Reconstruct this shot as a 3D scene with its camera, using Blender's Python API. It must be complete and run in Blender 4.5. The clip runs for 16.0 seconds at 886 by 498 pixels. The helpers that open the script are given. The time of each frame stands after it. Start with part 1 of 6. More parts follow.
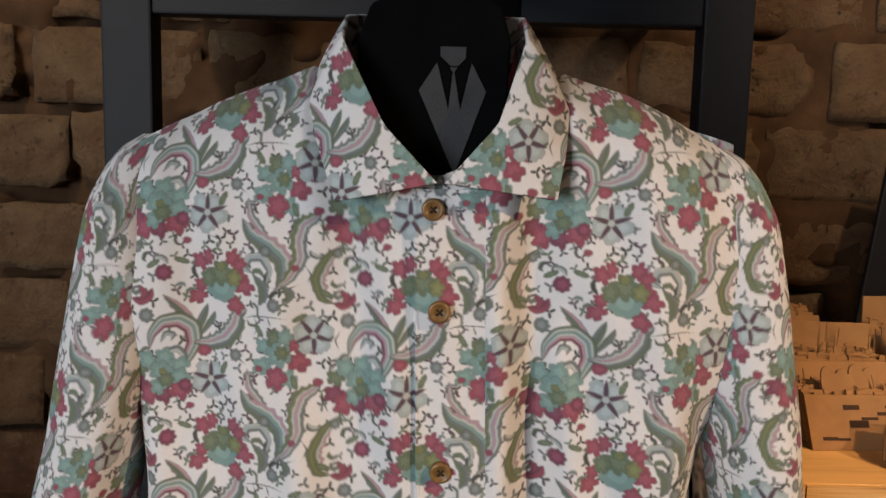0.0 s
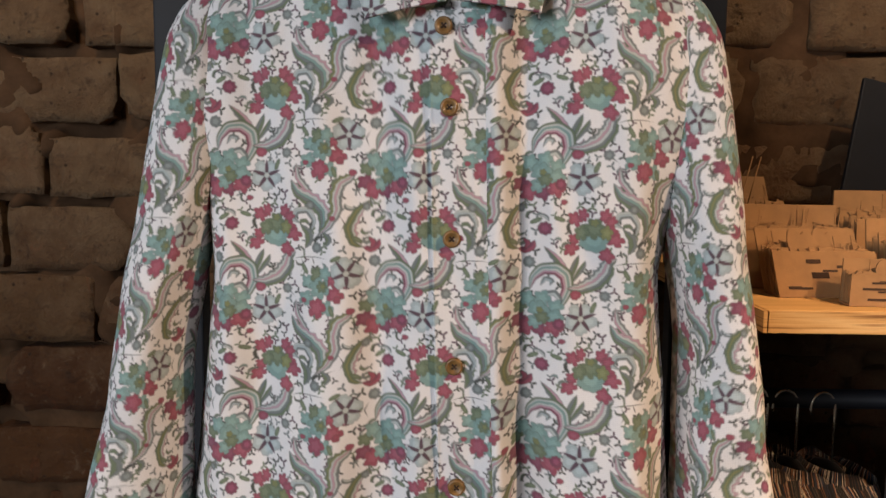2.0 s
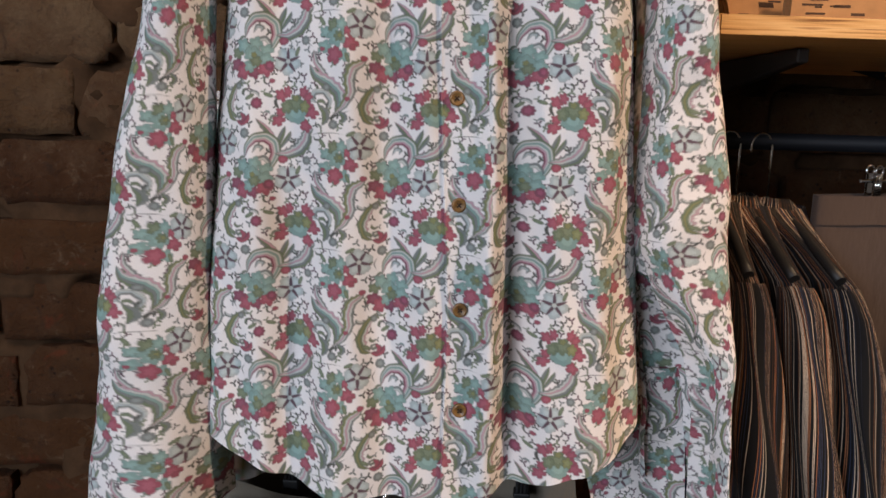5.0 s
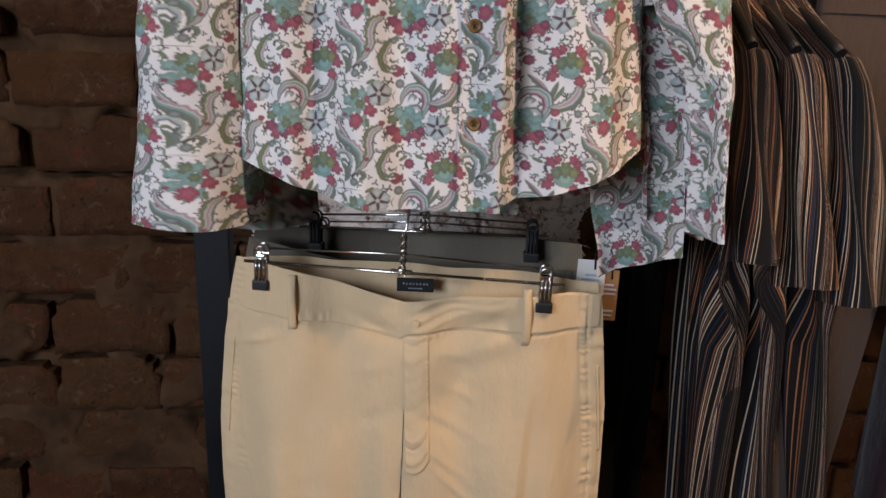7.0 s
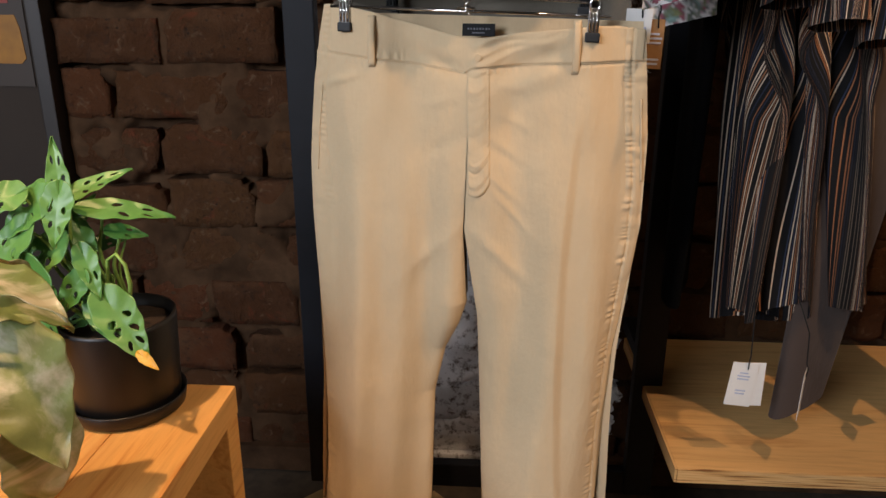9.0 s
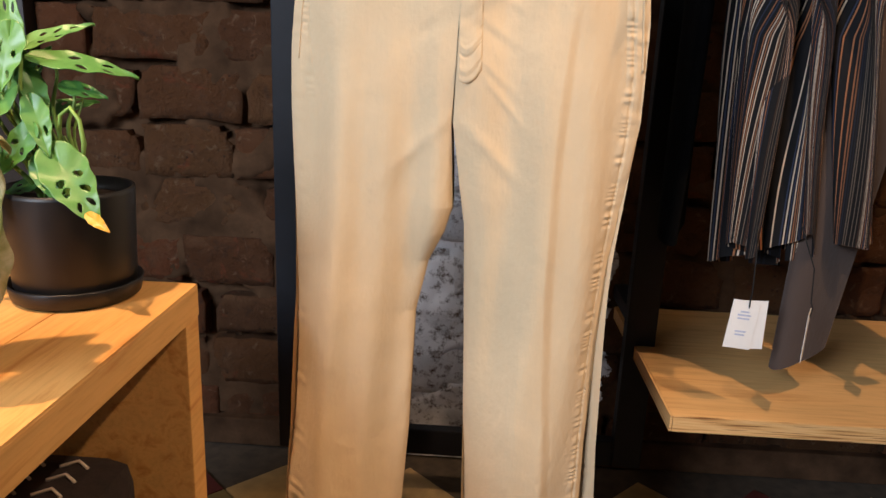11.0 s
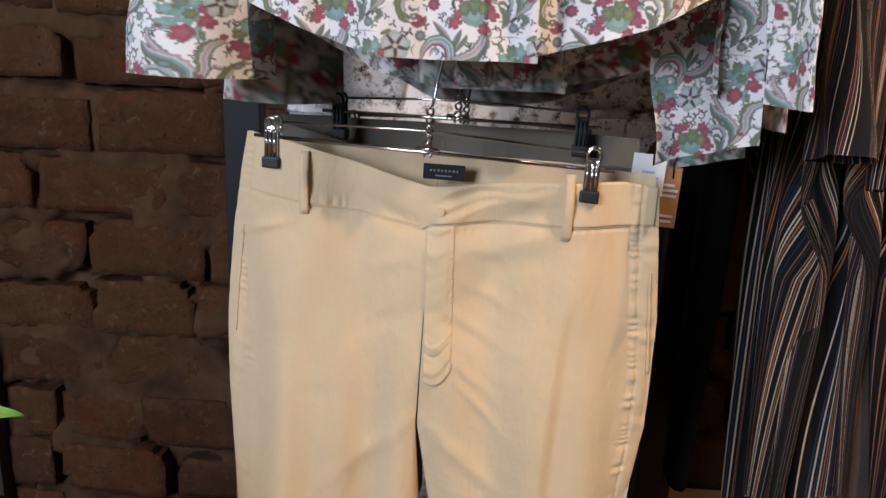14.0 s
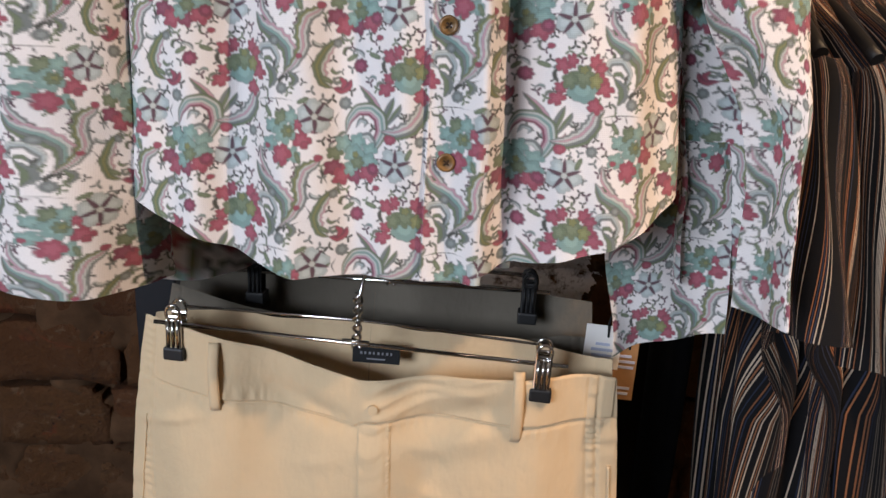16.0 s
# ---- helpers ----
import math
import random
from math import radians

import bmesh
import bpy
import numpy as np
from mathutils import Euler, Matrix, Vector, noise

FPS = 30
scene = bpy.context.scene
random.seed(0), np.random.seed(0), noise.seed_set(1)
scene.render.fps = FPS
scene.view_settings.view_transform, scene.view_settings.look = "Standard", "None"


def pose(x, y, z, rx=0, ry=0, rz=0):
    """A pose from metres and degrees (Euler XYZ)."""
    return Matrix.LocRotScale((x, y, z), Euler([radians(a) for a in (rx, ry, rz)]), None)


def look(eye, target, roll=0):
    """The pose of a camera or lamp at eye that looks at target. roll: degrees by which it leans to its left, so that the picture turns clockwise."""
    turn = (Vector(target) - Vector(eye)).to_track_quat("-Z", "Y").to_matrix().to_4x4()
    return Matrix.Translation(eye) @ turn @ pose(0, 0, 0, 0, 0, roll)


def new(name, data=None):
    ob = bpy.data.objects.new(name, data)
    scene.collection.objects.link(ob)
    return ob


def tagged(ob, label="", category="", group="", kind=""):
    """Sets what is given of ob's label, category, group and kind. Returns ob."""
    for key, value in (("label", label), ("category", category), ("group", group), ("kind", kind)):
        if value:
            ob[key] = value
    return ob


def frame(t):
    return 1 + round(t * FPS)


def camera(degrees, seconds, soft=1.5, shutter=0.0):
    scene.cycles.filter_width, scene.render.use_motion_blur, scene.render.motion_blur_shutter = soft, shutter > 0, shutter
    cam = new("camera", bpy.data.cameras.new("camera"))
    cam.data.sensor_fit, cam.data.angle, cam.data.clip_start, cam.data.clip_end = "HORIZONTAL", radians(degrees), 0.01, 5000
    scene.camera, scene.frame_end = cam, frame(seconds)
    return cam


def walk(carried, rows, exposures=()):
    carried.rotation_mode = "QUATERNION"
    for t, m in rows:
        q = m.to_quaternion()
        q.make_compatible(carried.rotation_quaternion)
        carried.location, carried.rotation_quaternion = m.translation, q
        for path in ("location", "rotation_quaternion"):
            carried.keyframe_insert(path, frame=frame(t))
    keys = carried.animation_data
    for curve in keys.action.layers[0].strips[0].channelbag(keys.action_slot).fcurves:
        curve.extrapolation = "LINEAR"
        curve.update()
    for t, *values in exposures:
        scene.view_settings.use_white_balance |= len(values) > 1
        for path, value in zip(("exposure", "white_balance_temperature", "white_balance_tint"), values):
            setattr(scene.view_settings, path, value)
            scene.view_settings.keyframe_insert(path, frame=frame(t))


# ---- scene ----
cam = camera(62.2, 16.0)
METRES, EYE, TILT, LEAN, TURN = 2.1, 2.07, -6.5, -1.4, 0.0
ROWS = [
    (0.0, 0.0, 0.0, 0.0, 0.0, 0.0, -0.0),
    (0.5, 0.0001, -0.0154, -0.0107, 0.49, -0.87, -0.03),
    (1.0, 0.0015, -0.0281, -0.0264, 1.36, -1.18, 0.26),
    (1.5, 0.0011, -0.0457, -0.0461, 0.07, 0.13, -0.43),
    (2.0, 0.0014, -0.0524, -0.0716, 1.16, 0.85, 0.63),
    (2.5, 0.0006, -0.0492, -0.0915, 1.35, 1.12, 0.18),
    (3.0, -0.0001, -0.053, -0.1184, 0.51, 0.92, 0.08),
    (3.5, -0.0023, -0.0522, -0.1438, 0.05, -0.63, -0.45),
    (6.0, -0.0338, -0.1248, -0.2468, -4.37, -4.83, 0.79),
    (6.5, -0.035, -0.127, -0.2767, -3.41, -6.1, 0.09),
    (7.0, -0.0272, -0.1284, -0.3011, -2.17, -8.14, 0.14),
    (7.5, -0.0173, -0.1533, -0.3228, -0.71, -9.42, 0.75),
    (8.0, -0.0178, -0.1886, -0.348, 1.88, -11.58, 0.6),
    (8.5, -0.0134, -0.2106, -0.3765, 2.91, -12.5, 0.15),
    (9.0, -0.0184, -0.2123, -0.4214, 3.76, -12.28, 0.69),
    (9.5, -0.0235, -0.2041, -0.4773, 4.43, -12.18, -0.38),
    (12.0, -0.014, -0.1767, -0.5264, 1.77, -5.78, -1.8),
    (12.5, -0.0102, -0.1597, -0.4694, 1.69, -4.91, -2.31),
    (13.0, -0.0122, -0.1591, -0.4005, 2.47, -7.54, -3.07),
    (13.5, -0.0048, -0.1366, -0.3693, 4.29, -9.12, -1.41),
    (14.0, -0.0057, -0.0852, -0.3633, 3.45, -8.95, -1.69),
    (14.5, -0.0073, -0.0273, -0.3583, 0.81, -9.66, -0.95),
    (15.0, -0.0077, -0.0044, -0.3365, -0.41, -10.72, -1.21),
    (15.5, -0.0071, -0.0182, -0.3028, -1.0, -10.84, -0.6),
    (16.0, -0.0057, -0.0277, -0.2804, -1.22, -9.34, -0.98),
]
# the clip's camera brightens its picture as it sinks towards the darker floor
EXPOSURES = [(0.0, -0.2, 6550, 11), (2.0, -0.12, 6450, 12), (3.5, 0.0, 6350, 13), (6.0, -0.05, 6100, 14), (7.0, -0.08, 6100, 14), (8.5, 0.13, 6250, 14), (9.0, 0.15, 6350, 14), (9.5, 0.25, 6300, 14), (11.8, 0.8, 5950, 14), (12.5, 0.8, 5800, 13), (13.5, 0.55, 5800, 13), (14.5, 0.28, 6050, 13), (16.0, 0.28, 6100, 14)]
walk(cam, [(t, pose(0, 0, EYE, TILT, LEAN, TURN) @ pose(METRES * x, METRES * y, METRES * z, 90 + pitch, roll, yaw)) for t, x, y, z, yaw, pitch, roll in ROWS], EXPOSURES)

# the room's light: daylight from the shop window behind the camera, warm ceiling spots
world = bpy.data.worlds.new("world")
world.use_nodes = True
scene.world = world
world.node_tree.nodes["Background"].inputs[0].default_value = (0.9, 0.95, 1.0, 1)
world.node_tree.nodes["Background"].inputs[1].default_value = 0.4


def area_lamp(name, eye, target, size_x, size_y, power, color):
    data = bpy.data.lights.new(name, "AREA")
    data.shape, data.size, data.size_y, data.energy, data.color = "RECTANGLE", size_x, size_y, power, color
    ob = new(name, data)
    ob.matrix_world = look(eye, target)
    return ob


def spot_lamp(name, eye, target, power, color, degrees=70, soft=0.05, blend=0.6):
    data = bpy.data.lights.new(name, "SPOT")
    data.energy, data.color, data.spot_size, data.spot_blend, data.shadow_soft_size = power, color, radians(degrees), blend, soft
    ob = new(name, data)
    ob.matrix_world = look(eye, target)
    return ob


WARM = (1.0, 0.62, 0.32)
area_lamp("window_light", (-2.1, -2.7, 2.25), (-0.1, 0.5, 1.45), 1.5, 1.1, 98, (0.84, 0.92, 1.0))
spot_lamp("ceiling_spot", (1.55, -0.65, 2.98), (-0.02, 0.5, 1.25), 122, (1.0, 0.69, 0.42), 40, 0.045)
spot_lamp("ceiling_spot_shelf", (1.05, -0.15, 2.98), (0.60, 0.68, 1.25), 68, WARM, 46, 0.022)
spot_lamp("ceiling_spot_bench", (-0.95, -0.35, 2.98), (-0.56, 0.0, 0.7), 185, WARM, 32, 0.035)
spot_lamp("ceiling_spot_wall_right", (0.85, 0.45, 2.98), (0.80, 1.17, 2.10), 34, (1.0, 0.74, 0.48), 70, 0.03)
spot_lamp("ceiling_spot_wall_left", (-0.60, 0.45, 2.98), (-0.55, 1.17, 2.10), 24, (1.0, 0.74, 0.48), 70, 0.03)

# ---------------------------------------------------------------- materials


def lin(r, g, b):
    return tuple((c / 255 / 12.92 if c / 255 <= 0.04045 else ((c / 255 + 0.055) / 1.055) ** 2.4) for c in (r, g, b))


class Mat:
    """A node material with a Principled shader and short calls to add nodes."""

    def __init__(self, name, rough=0.7, metal=0.0, spec=0.5):
        self.m = bpy.data.materials.new(name)
        self.m.use_nodes = True
        self.t = self.m.node_tree
        self.b = self.t.nodes["Principled BSDF"]
        self.b.inputs["Roughness"].default_value = rough
        self.b.inputs["Metallic"].default_value = metal
        self.b.inputs["Specular IOR Level"].default_value = spec

    def n(self, kind, **sockets):
        nd = self.t.nodes.new(kind)
        for k, v in sockets.items():
            self.put(nd.inputs[k.replace("_", " ")], v)
        return nd

    def put(self, socket, v):
        if isinstance(v, bpy.types.NodeSocket):
            self.t.links.new(v, socket)
        else:
            socket.default_value = (*v, 1) if isinstance(v, tuple) and len(v) == 3 and socket.type == "RGBA" else v

    def coord(self, which="Object"):
        return self.n("ShaderNodeTexCoord").outputs[which]

    def scaled(self, v, sx, sy, sz):
        nd = self.n("ShaderNodeMapping")
        self.put(nd.inputs["Vector"], v)
        nd.inputs["Scale"].default_value = (sx, sy, sz)
        return nd.outputs[0]

    def noise(self, scale, detail=4.0, rough=0.55, v=None, dist=0.0):
        nd = self.n("ShaderNodeTexNoise", Scale=scale, Detail=detail, Roughness=rough, Distortion=dist)
        self.put(nd.inputs["Vector"], v if v is not None else self.coord())
        return nd.outputs["Fac"]

    def ramp(self, fac, stops, mode="LINEAR"):
        nd = self.n("ShaderNodeValToRGB")
        nd.color_ramp.interpolation = mode
        els = nd.color_ramp.elements
        while len(els) < len(stops):
            els.new(0.5)
        for e, (p, c) in zip(els, stops):
            e.position = p
            e.color = (c, c, c, 1) if isinstance(c, (int, float)) else (*c, 1)
        self.put(nd.inputs[0], fac)
        return nd.outputs[0]

    def mix(self, fac, a, b, mode="MIX"):
        nd = self.t.nodes.new("ShaderNodeMix")
        nd.data_type, nd.blend_type = "RGBA", mode
        self.put(nd.inputs[0], fac)
        self.put(nd.inputs[6], a)
        self.put(nd.inputs[7], b)
        return nd.outputs[2]

    def math(self, op, a, b=0.0):
        nd = self.t.nodes.new("ShaderNodeMath")
        nd.operation = op
        self.put(nd.inputs[0], a)
        self.put(nd.inputs[1], b)
        return nd.outputs[0]

    def color(self, c):
        self.put(self.b.inputs["Base Color"], c)
        return self

    def rough(self, r):
        self.put(self.b.inputs["Roughness"], r)
        return self

    def bump(self, h, strength=0.3, dist=0.002):
        nd = self.n("ShaderNodeBump", Strength=strength, Distance=dist, Height=h)
        if self.b.inputs["Normal"].is_linked:
            self.t.links.new(self.b.inputs["Normal"].links[0].from_socket, nd.inputs["Normal"])
        self.t.links.new(nd.outputs[0], self.b.inputs["Normal"])
        return self

    def vary(self, c, amount=0.2, scale=6.0):
        """A colour that wanders lighter and darker by a share of itself, at two scales."""
        lo = tuple(x * (1 - amount) for x in c)
        hi = tuple(min(x * (1 + amount), 1) for x in c)
        a = self.ramp(self.noise(scale, 5), [(0.3, lo), (0.7, hi)])
        return self.mix(self.ramp(self.noise(scale * 14, 3), [(0.35, 0.0), (0.75, 0.22)]), a, lo)


def plain(name, c, rough=0.6, metal=0.0, amount=0.15, scale=8.0, bump=0.0, bscale=300.0, spec=0.5):
    k = Mat(name, rough, metal, spec)
    k.color(k.vary(c, amount, scale))
    if bump:
        k.bump(k.noise(bscale, 3), bump, 0.001)
    return k.m


def cloth_weave(k, scale=1500.0, strength=0.25):
    """Fine threads crossing in the cloth's own measure."""
    v = k.n("ShaderNodeAttribute")
    v.attribute_name = "cloth"
    a = k.n("ShaderNodeTexWave", Scale=scale / 6.28)
    a.bands_direction = "X"
    b = k.n("ShaderNodeTexWave", Scale=scale / 6.28)
    b.bands_direction = "Y"
    k.put(a.inputs["Vector"], v.outputs["Vector"])
    k.put(b.inputs["Vector"], v.outputs["Vector"])
    k.bump(k.math("ADD", a.outputs["Fac"], b.outputs["Fac"]), strength, 0.0003)
    k.bump(k.noise(45, 4), 0.35, 0.004)
    k.b.inputs["Sheen Weight"].default_value = 0.12
    k.b.inputs["Sheen Roughness"].default_value = 0.5
    return v.outputs["Vector"]


def make_print():
    k = Mat("floral_cotton", 0.85, 0, 0.25)
    cloth_weave(k)
    a = k.n("ShaderNodeAttribute")
    a.attribute_name = "print"
    k.color(k.mix(k.ramp(k.noise(900, 2), [(0.3, 0.0), (0.8, 0.10)]), a.outputs["Color"], (0.30, 0.27, 0.25)))
    return k.m


def make_chino(name, c):
    k = Mat(name, 0.88, 0, 0.2)
    v = cloth_weave(k, 2200, 0.15)
    base = k.vary(c, 0.07, 7)
    streak = k.noise(1.0, 4, 0.6, k.scaled(v, 260, 14, 1))
    k.color(k.mix(k.ramp(streak, [(0.35, 0.0), (0.8, 0.06)]), base, tuple(x * 0.72 for x in c)))
    k.bump(k.noise(1.0, 4, 0.6, k.scaled(k.coord(), 16, 16, 7)), 0.55, 0.010)
    k.bump(k.noise(1.0, 3, 0.5, k.scaled(k.coord(), 55, 55, 30), 0.6), 0.18, 0.003)
    return k.m


def make_stripes(name, shift):
    """Fine woven stripes in black, slate, rust and cream, running down the cloth."""
    k = Mat(name, 0.8, 0, 0.25)
    v = cloth_weave(k)
    s = k.n("ShaderNodeSeparateXYZ", Vector=v)
    u = k.math("ADD", s.outputs[0], shift)
    cell = k.math("MULTIPLY", u, 560.0)
    pick = k.n("ShaderNodeTexWhiteNoise")
    pick.noise_dimensions = "1D"
    k.put(pick.inputs["W"], k.math("FLOOR", cell))
    black, slate, rust, cream = lin(11, 10, 12), lin(46, 52, 72), lin(152, 100, 66), lin(206, 184, 160)
    thread = k.ramp(pick.outputs["Value"], [(0.0, cream), (0.20, rust), (0.42, slate), (0.64, black)], "CONSTANT")
    line = k.math("LESS_THAN", k.math("FRACT", cell), 0.50)
    along = k.n("ShaderNodeCombineXYZ", X=u, Y=0.0, Z=0.0).outputs[0]
    band = k.ramp(k.noise(24, 1, 0.5, along), [(0.41, 0.12), (0.53, 1.0)])
    k.color(k.mix(k.math("MULTIPLY", line, band), black, thread))
    k.b.inputs["Sheen Weight"].default_value = 0.02
    return k.m


def limewash(k, p, c):
    """Flaking limewash left on the lower middle stretch of the wall."""
    s = k.n("ShaderNodeSeparateXYZ", Vector=p)
    edge = k.math("MULTIPLY", k.noise(9, 5, 0.7, p), 0.16)
    inside = k.math("MULTIPLY", k.math("LESS_THAN", k.math("ABSOLUTE", k.math("ADD", s.outputs[0], 0.03)), k.math("ADD", edge, 0.27)), k.math("LESS_THAN", s.outputs[2], k.math("ADD", edge, 1.62)))
    wash = k.math("MULTIPLY", inside, k.ramp(k.noise(38, 6, 0.75, p), [(0.35, 0.0), (0.50, 0.95)]))
    return k.mix(wash, c, lin(226, 224, 224))


def make_mortar():
    k = Mat("sooty_mortar", 0.97, 0, 0.1)
    p = k.n("ShaderNodeNewGeometry").outputs["Position"]
    k.color(limewash(k, p, k.vary(lin(74, 54, 38), 0.5, 11)))
    k.bump(k.noise(60, 3), 0.9, 0.001)
    return k.m


def make_brick():
    k = Mat("old_brick", 0.92, 0, 0.2)
    info = k.n("ShaderNodeObjectInfo").outputs["Random"]
    p = k.n("ShaderNodeNewGeometry").outputs["Position"]
    tone = k.ramp(info, [(0.0, lin(72, 44, 25)), (0.3, lin(83, 53, 30)), (0.55, lin(86, 59, 35)), (0.8, lin(88, 49, 28)), (1.0, lin(74, 51, 32))])
    blot = k.noise(16, 6, 0.65, p)
    c = k.mix(k.ramp(blot, [(0.32, 0.6), (0.55, 0.0)]), tone, lin(92, 64, 44))
    c = k.mix(k.ramp(k.noise(7, 5, 0.6, p), [(0.54, 0.0), (0.76, 0.5)]), c, lin(98, 76, 54))
    c = k.mix(k.ramp(k.noise(10, 5, 0.7, p, 1.0), [(0.60, 0.0), (0.68, 0.6)]), c, lin(108, 54, 33))
    c = k.mix(k.ramp(k.noise(48, 6, 0.75, p, 0.6), [(0.34, 0.6), (0.46, 0.0)]), c, lin(70, 48, 33))
    c = k.mix(k.ramp(k.noise(33, 7, 0.7, p, 0.8), [(0.58, 0.0), (0.68, 0.5)]), c, lin(124, 102, 80))
    # paler upwards: lime dust, plus the wall's brighter upper light put into the colour
    high = k.n("ShaderNodeSeparateXYZ", Vector=p).outputs[2]
    dusty_lit_top = k.ramp(k.math("SUBTRACT", high, k.math("ADD", k.math("MULTIPLY", k.noise(7, 6, 0.75, p), 0.9), 0.75)), [(0.36, 0.0), (0.72, 1.0)])
    c = k.mix(k.math("MULTIPLY", dusty_lit_top, k.ramp(k.noise(12, 6, 0.7, p), [(0.3, 0.2), (0.65, 0.75)])), c, lin(130, 108, 82))
    c = limewash(k, p, c)
    c = k.mix(k.ramp(k.noise(22, 6, 0.75, p, 0.5), [(0.56, 0.0), (0.70, 0.8)]), c, lin(58, 43, 34))
    pits = k.n("ShaderNodeTexVoronoi", Scale=55.0, Vector=p)
    pit = k.ramp(pits.outputs["Distance"], [(0.10, 1.0), (0.22, 0.0)])
    hole = k.math("MULTIPLY", pit, k.ramp(k.noise(14, 2, 0.5, p), [(0.5, 0.0), (0.6, 1.0)]))
    c = k.mix(k.math("MULTIPLY", hole, 0.75), c, lin(46, 34, 28))
    k.color(c)
    k.bump(k.noise(24, 9, 0.7, p, 0.4), 1.0, 0.020)
    k.bump(k.noise(220, 5, 0.7, p), 0.6, 0.003)
    k.bump(k.math("SUBTRACT", 1.0, hole), 0.6, 0.004)
    return k.m


def make_wood(name, light, dark, scale=(3, 40, 40), rough=0.45, ring=0.5):
    k = Mat(name, rough, 0, 0.4)
    v = k.scaled(k.coord(), *scale)
    grain = k.noise(1.0, 7, 0.62, v, 0.6)
    fine = k.noise(5.0, 5, 0.6, v)
    c = k.ramp(grain, [(0.3, dark), (0.48, light), (0.62, tuple(x * 0.9 for x in light)), (0.75, dark)])
    c = k.mix(k.ramp(fine, [(0.5, 0.0), (0.75, ring * 0.5)]), c, tuple(x * 0.6 for x in dark))
    knot = k.n("ShaderNodeTexVoronoi", Scale=4.0, Vector=k.coord())
    c = k.mix(k.ramp(knot.outputs["Distance"], [(0.03, 0.5), (0.10, 0.0)]), c, tuple(x * 0.45 for x in dark))
    k.color(c)
    k.rough(k.ramp(fine, [(0.3, rough), (0.8, min(rough + 0.2, 1.0))]))
    k.bump(fine, 0.12, 0.001)
    return k.m


def make_ply_edge():
    k = Mat("plywood_edge", 0.6, 0, 0.3)
    s = k.n("ShaderNodeSeparateXYZ", Vector=k.coord())
    v = k.n("ShaderNodeCombineXYZ", X=k.math("MULTIPLY", s.outputs[0], 6.0), Y=0.0, Z=k.math("MULTIPLY", s.outputs[2], 230.0)).outputs[0]
    c = k.ramp(k.noise(1.0, 3, 0.5, v), [(0.34, lin(128, 86, 48)), (0.45, lin(206, 158, 98)), (0.58, lin(222, 180, 122)), (0.68, lin(150, 100, 58))])
    k.color(c)
    k.bump(k.noise(240, 3), 0.25, 0.001)
    return k.m


def make_leaf(name, base, vein, white=None):
    k = Mat(name, 0.38, 0, 0.5)
    p = k.n("ShaderNodeNewGeometry").outputs["Position"]
    info = k.n("ShaderNodeObjectInfo").outputs["Random"]
    c = k.mix(k.ramp(info, [(0.0, 0.0), (1.0, 0.55)]), base, vein)
    c = k.mix(k.ramp(k.noise(60, 4, 0.6, p), [(0.4, 0.0), (0.75, 0.4)]), c, tuple(x * 0.6 for x in base))
    if white:
        c = k.mix(k.ramp(k.noise(17, 5, 0.6, p, 0.8), [(0.46, 0.0), (0.64, 0.85)]), c, white)
    k.color(c)
    k.bump(k.noise(150, 3, 0.5, p), 0.3, 0.001)
    k.b.inputs["Transmission Weight"].default_value = 0.0
    k.b.inputs["Subsurface Weight"].default_value = 0.0
    return k.m


M_PRINT = make_print()
M_LINING = plain("wine_lining", lin(112, 22, 34), 0.85, amount=0.2, bump=0.2, bscale=900)
M_CHINO = make_chino("sand_chino_twill", lin(213, 188, 151))
M_GREY_CHINO = make_chino("olive_grey_twill", lin(104, 97, 86))
M_RUST_CHINO = make_chino("faded_brown_twill", lin(150, 116, 84))
M_TAUPE = make_chino("taupe_moleskin", lin(76, 64, 58))
M_PLUM = make_chino("plum_wool", lin(44, 28, 36))
M_BLACK_CLOTH = plain("black_cotton", lin(9, 9, 10), 0.95, amount=0.3, scale=30, bump=0.3, bscale=700, spec=0.08)
M_STRIPE = [make_stripes("striped_cotton", s) for s in (0.0, 3.7, 8.1)]
M_BRICK = make_brick()
M_MORTAR = make_mortar()
M_STEEL = plain("black_painted_steel", lin(19, 21, 27), 0.6, 0.0, 0.2, 20, bump=0.15, bscale=500, spec=0.3)
M_CHROME = plain("chrome_wire", lin(215, 212, 208), 0.13, 1.0, 0.06, 30)
M_RUBBER = plain("black_rubber", lin(18, 18, 19), 0.55, amount=0.2)
M_BUTTON = plain("horn_button", lin(128, 94, 52), 0.35, amount=0.45, scale=160)
M_THREAD = plain("dark_thread", lin(58, 40, 26), 0.9)
M_LABEL = plain("black_satin_label", lin(8, 8, 11), 0.8, amount=0.2, scale=60)
M_LABEL_INK = plain("pale_woven_letters", lin(120, 120, 126), 0.7)
M_EMBLEM = plain("grey_foil_print", lin(46, 44, 46), 0.6, amount=0.3, scale=60, bump=0.3, bscale=800)
M_PLY = make_wood("birch_plywood", lin(224, 176, 112), lin(196, 142, 82), (2, 26, 26), 0.5)
M_PLY_EDGE = make_ply_edge()
M_PINE = make_wood("oiled_pine", lin(226, 172, 100), lin(196, 132, 62), (34, 3, 34), 0.42)
M_KRAFT = plain("kraft_card", lin(152, 112, 70), 0.8, amount=0.15, scale=40, bump=0.2, bscale=600)
M_SLOT = plain("charred_cut_edge", lin(62, 40, 24), 0.9)
M_POT = plain("matt_black_plastic", lin(15, 15, 17), 0.42, amount=0.15, scale=20, bump=0.1, bscale=400)
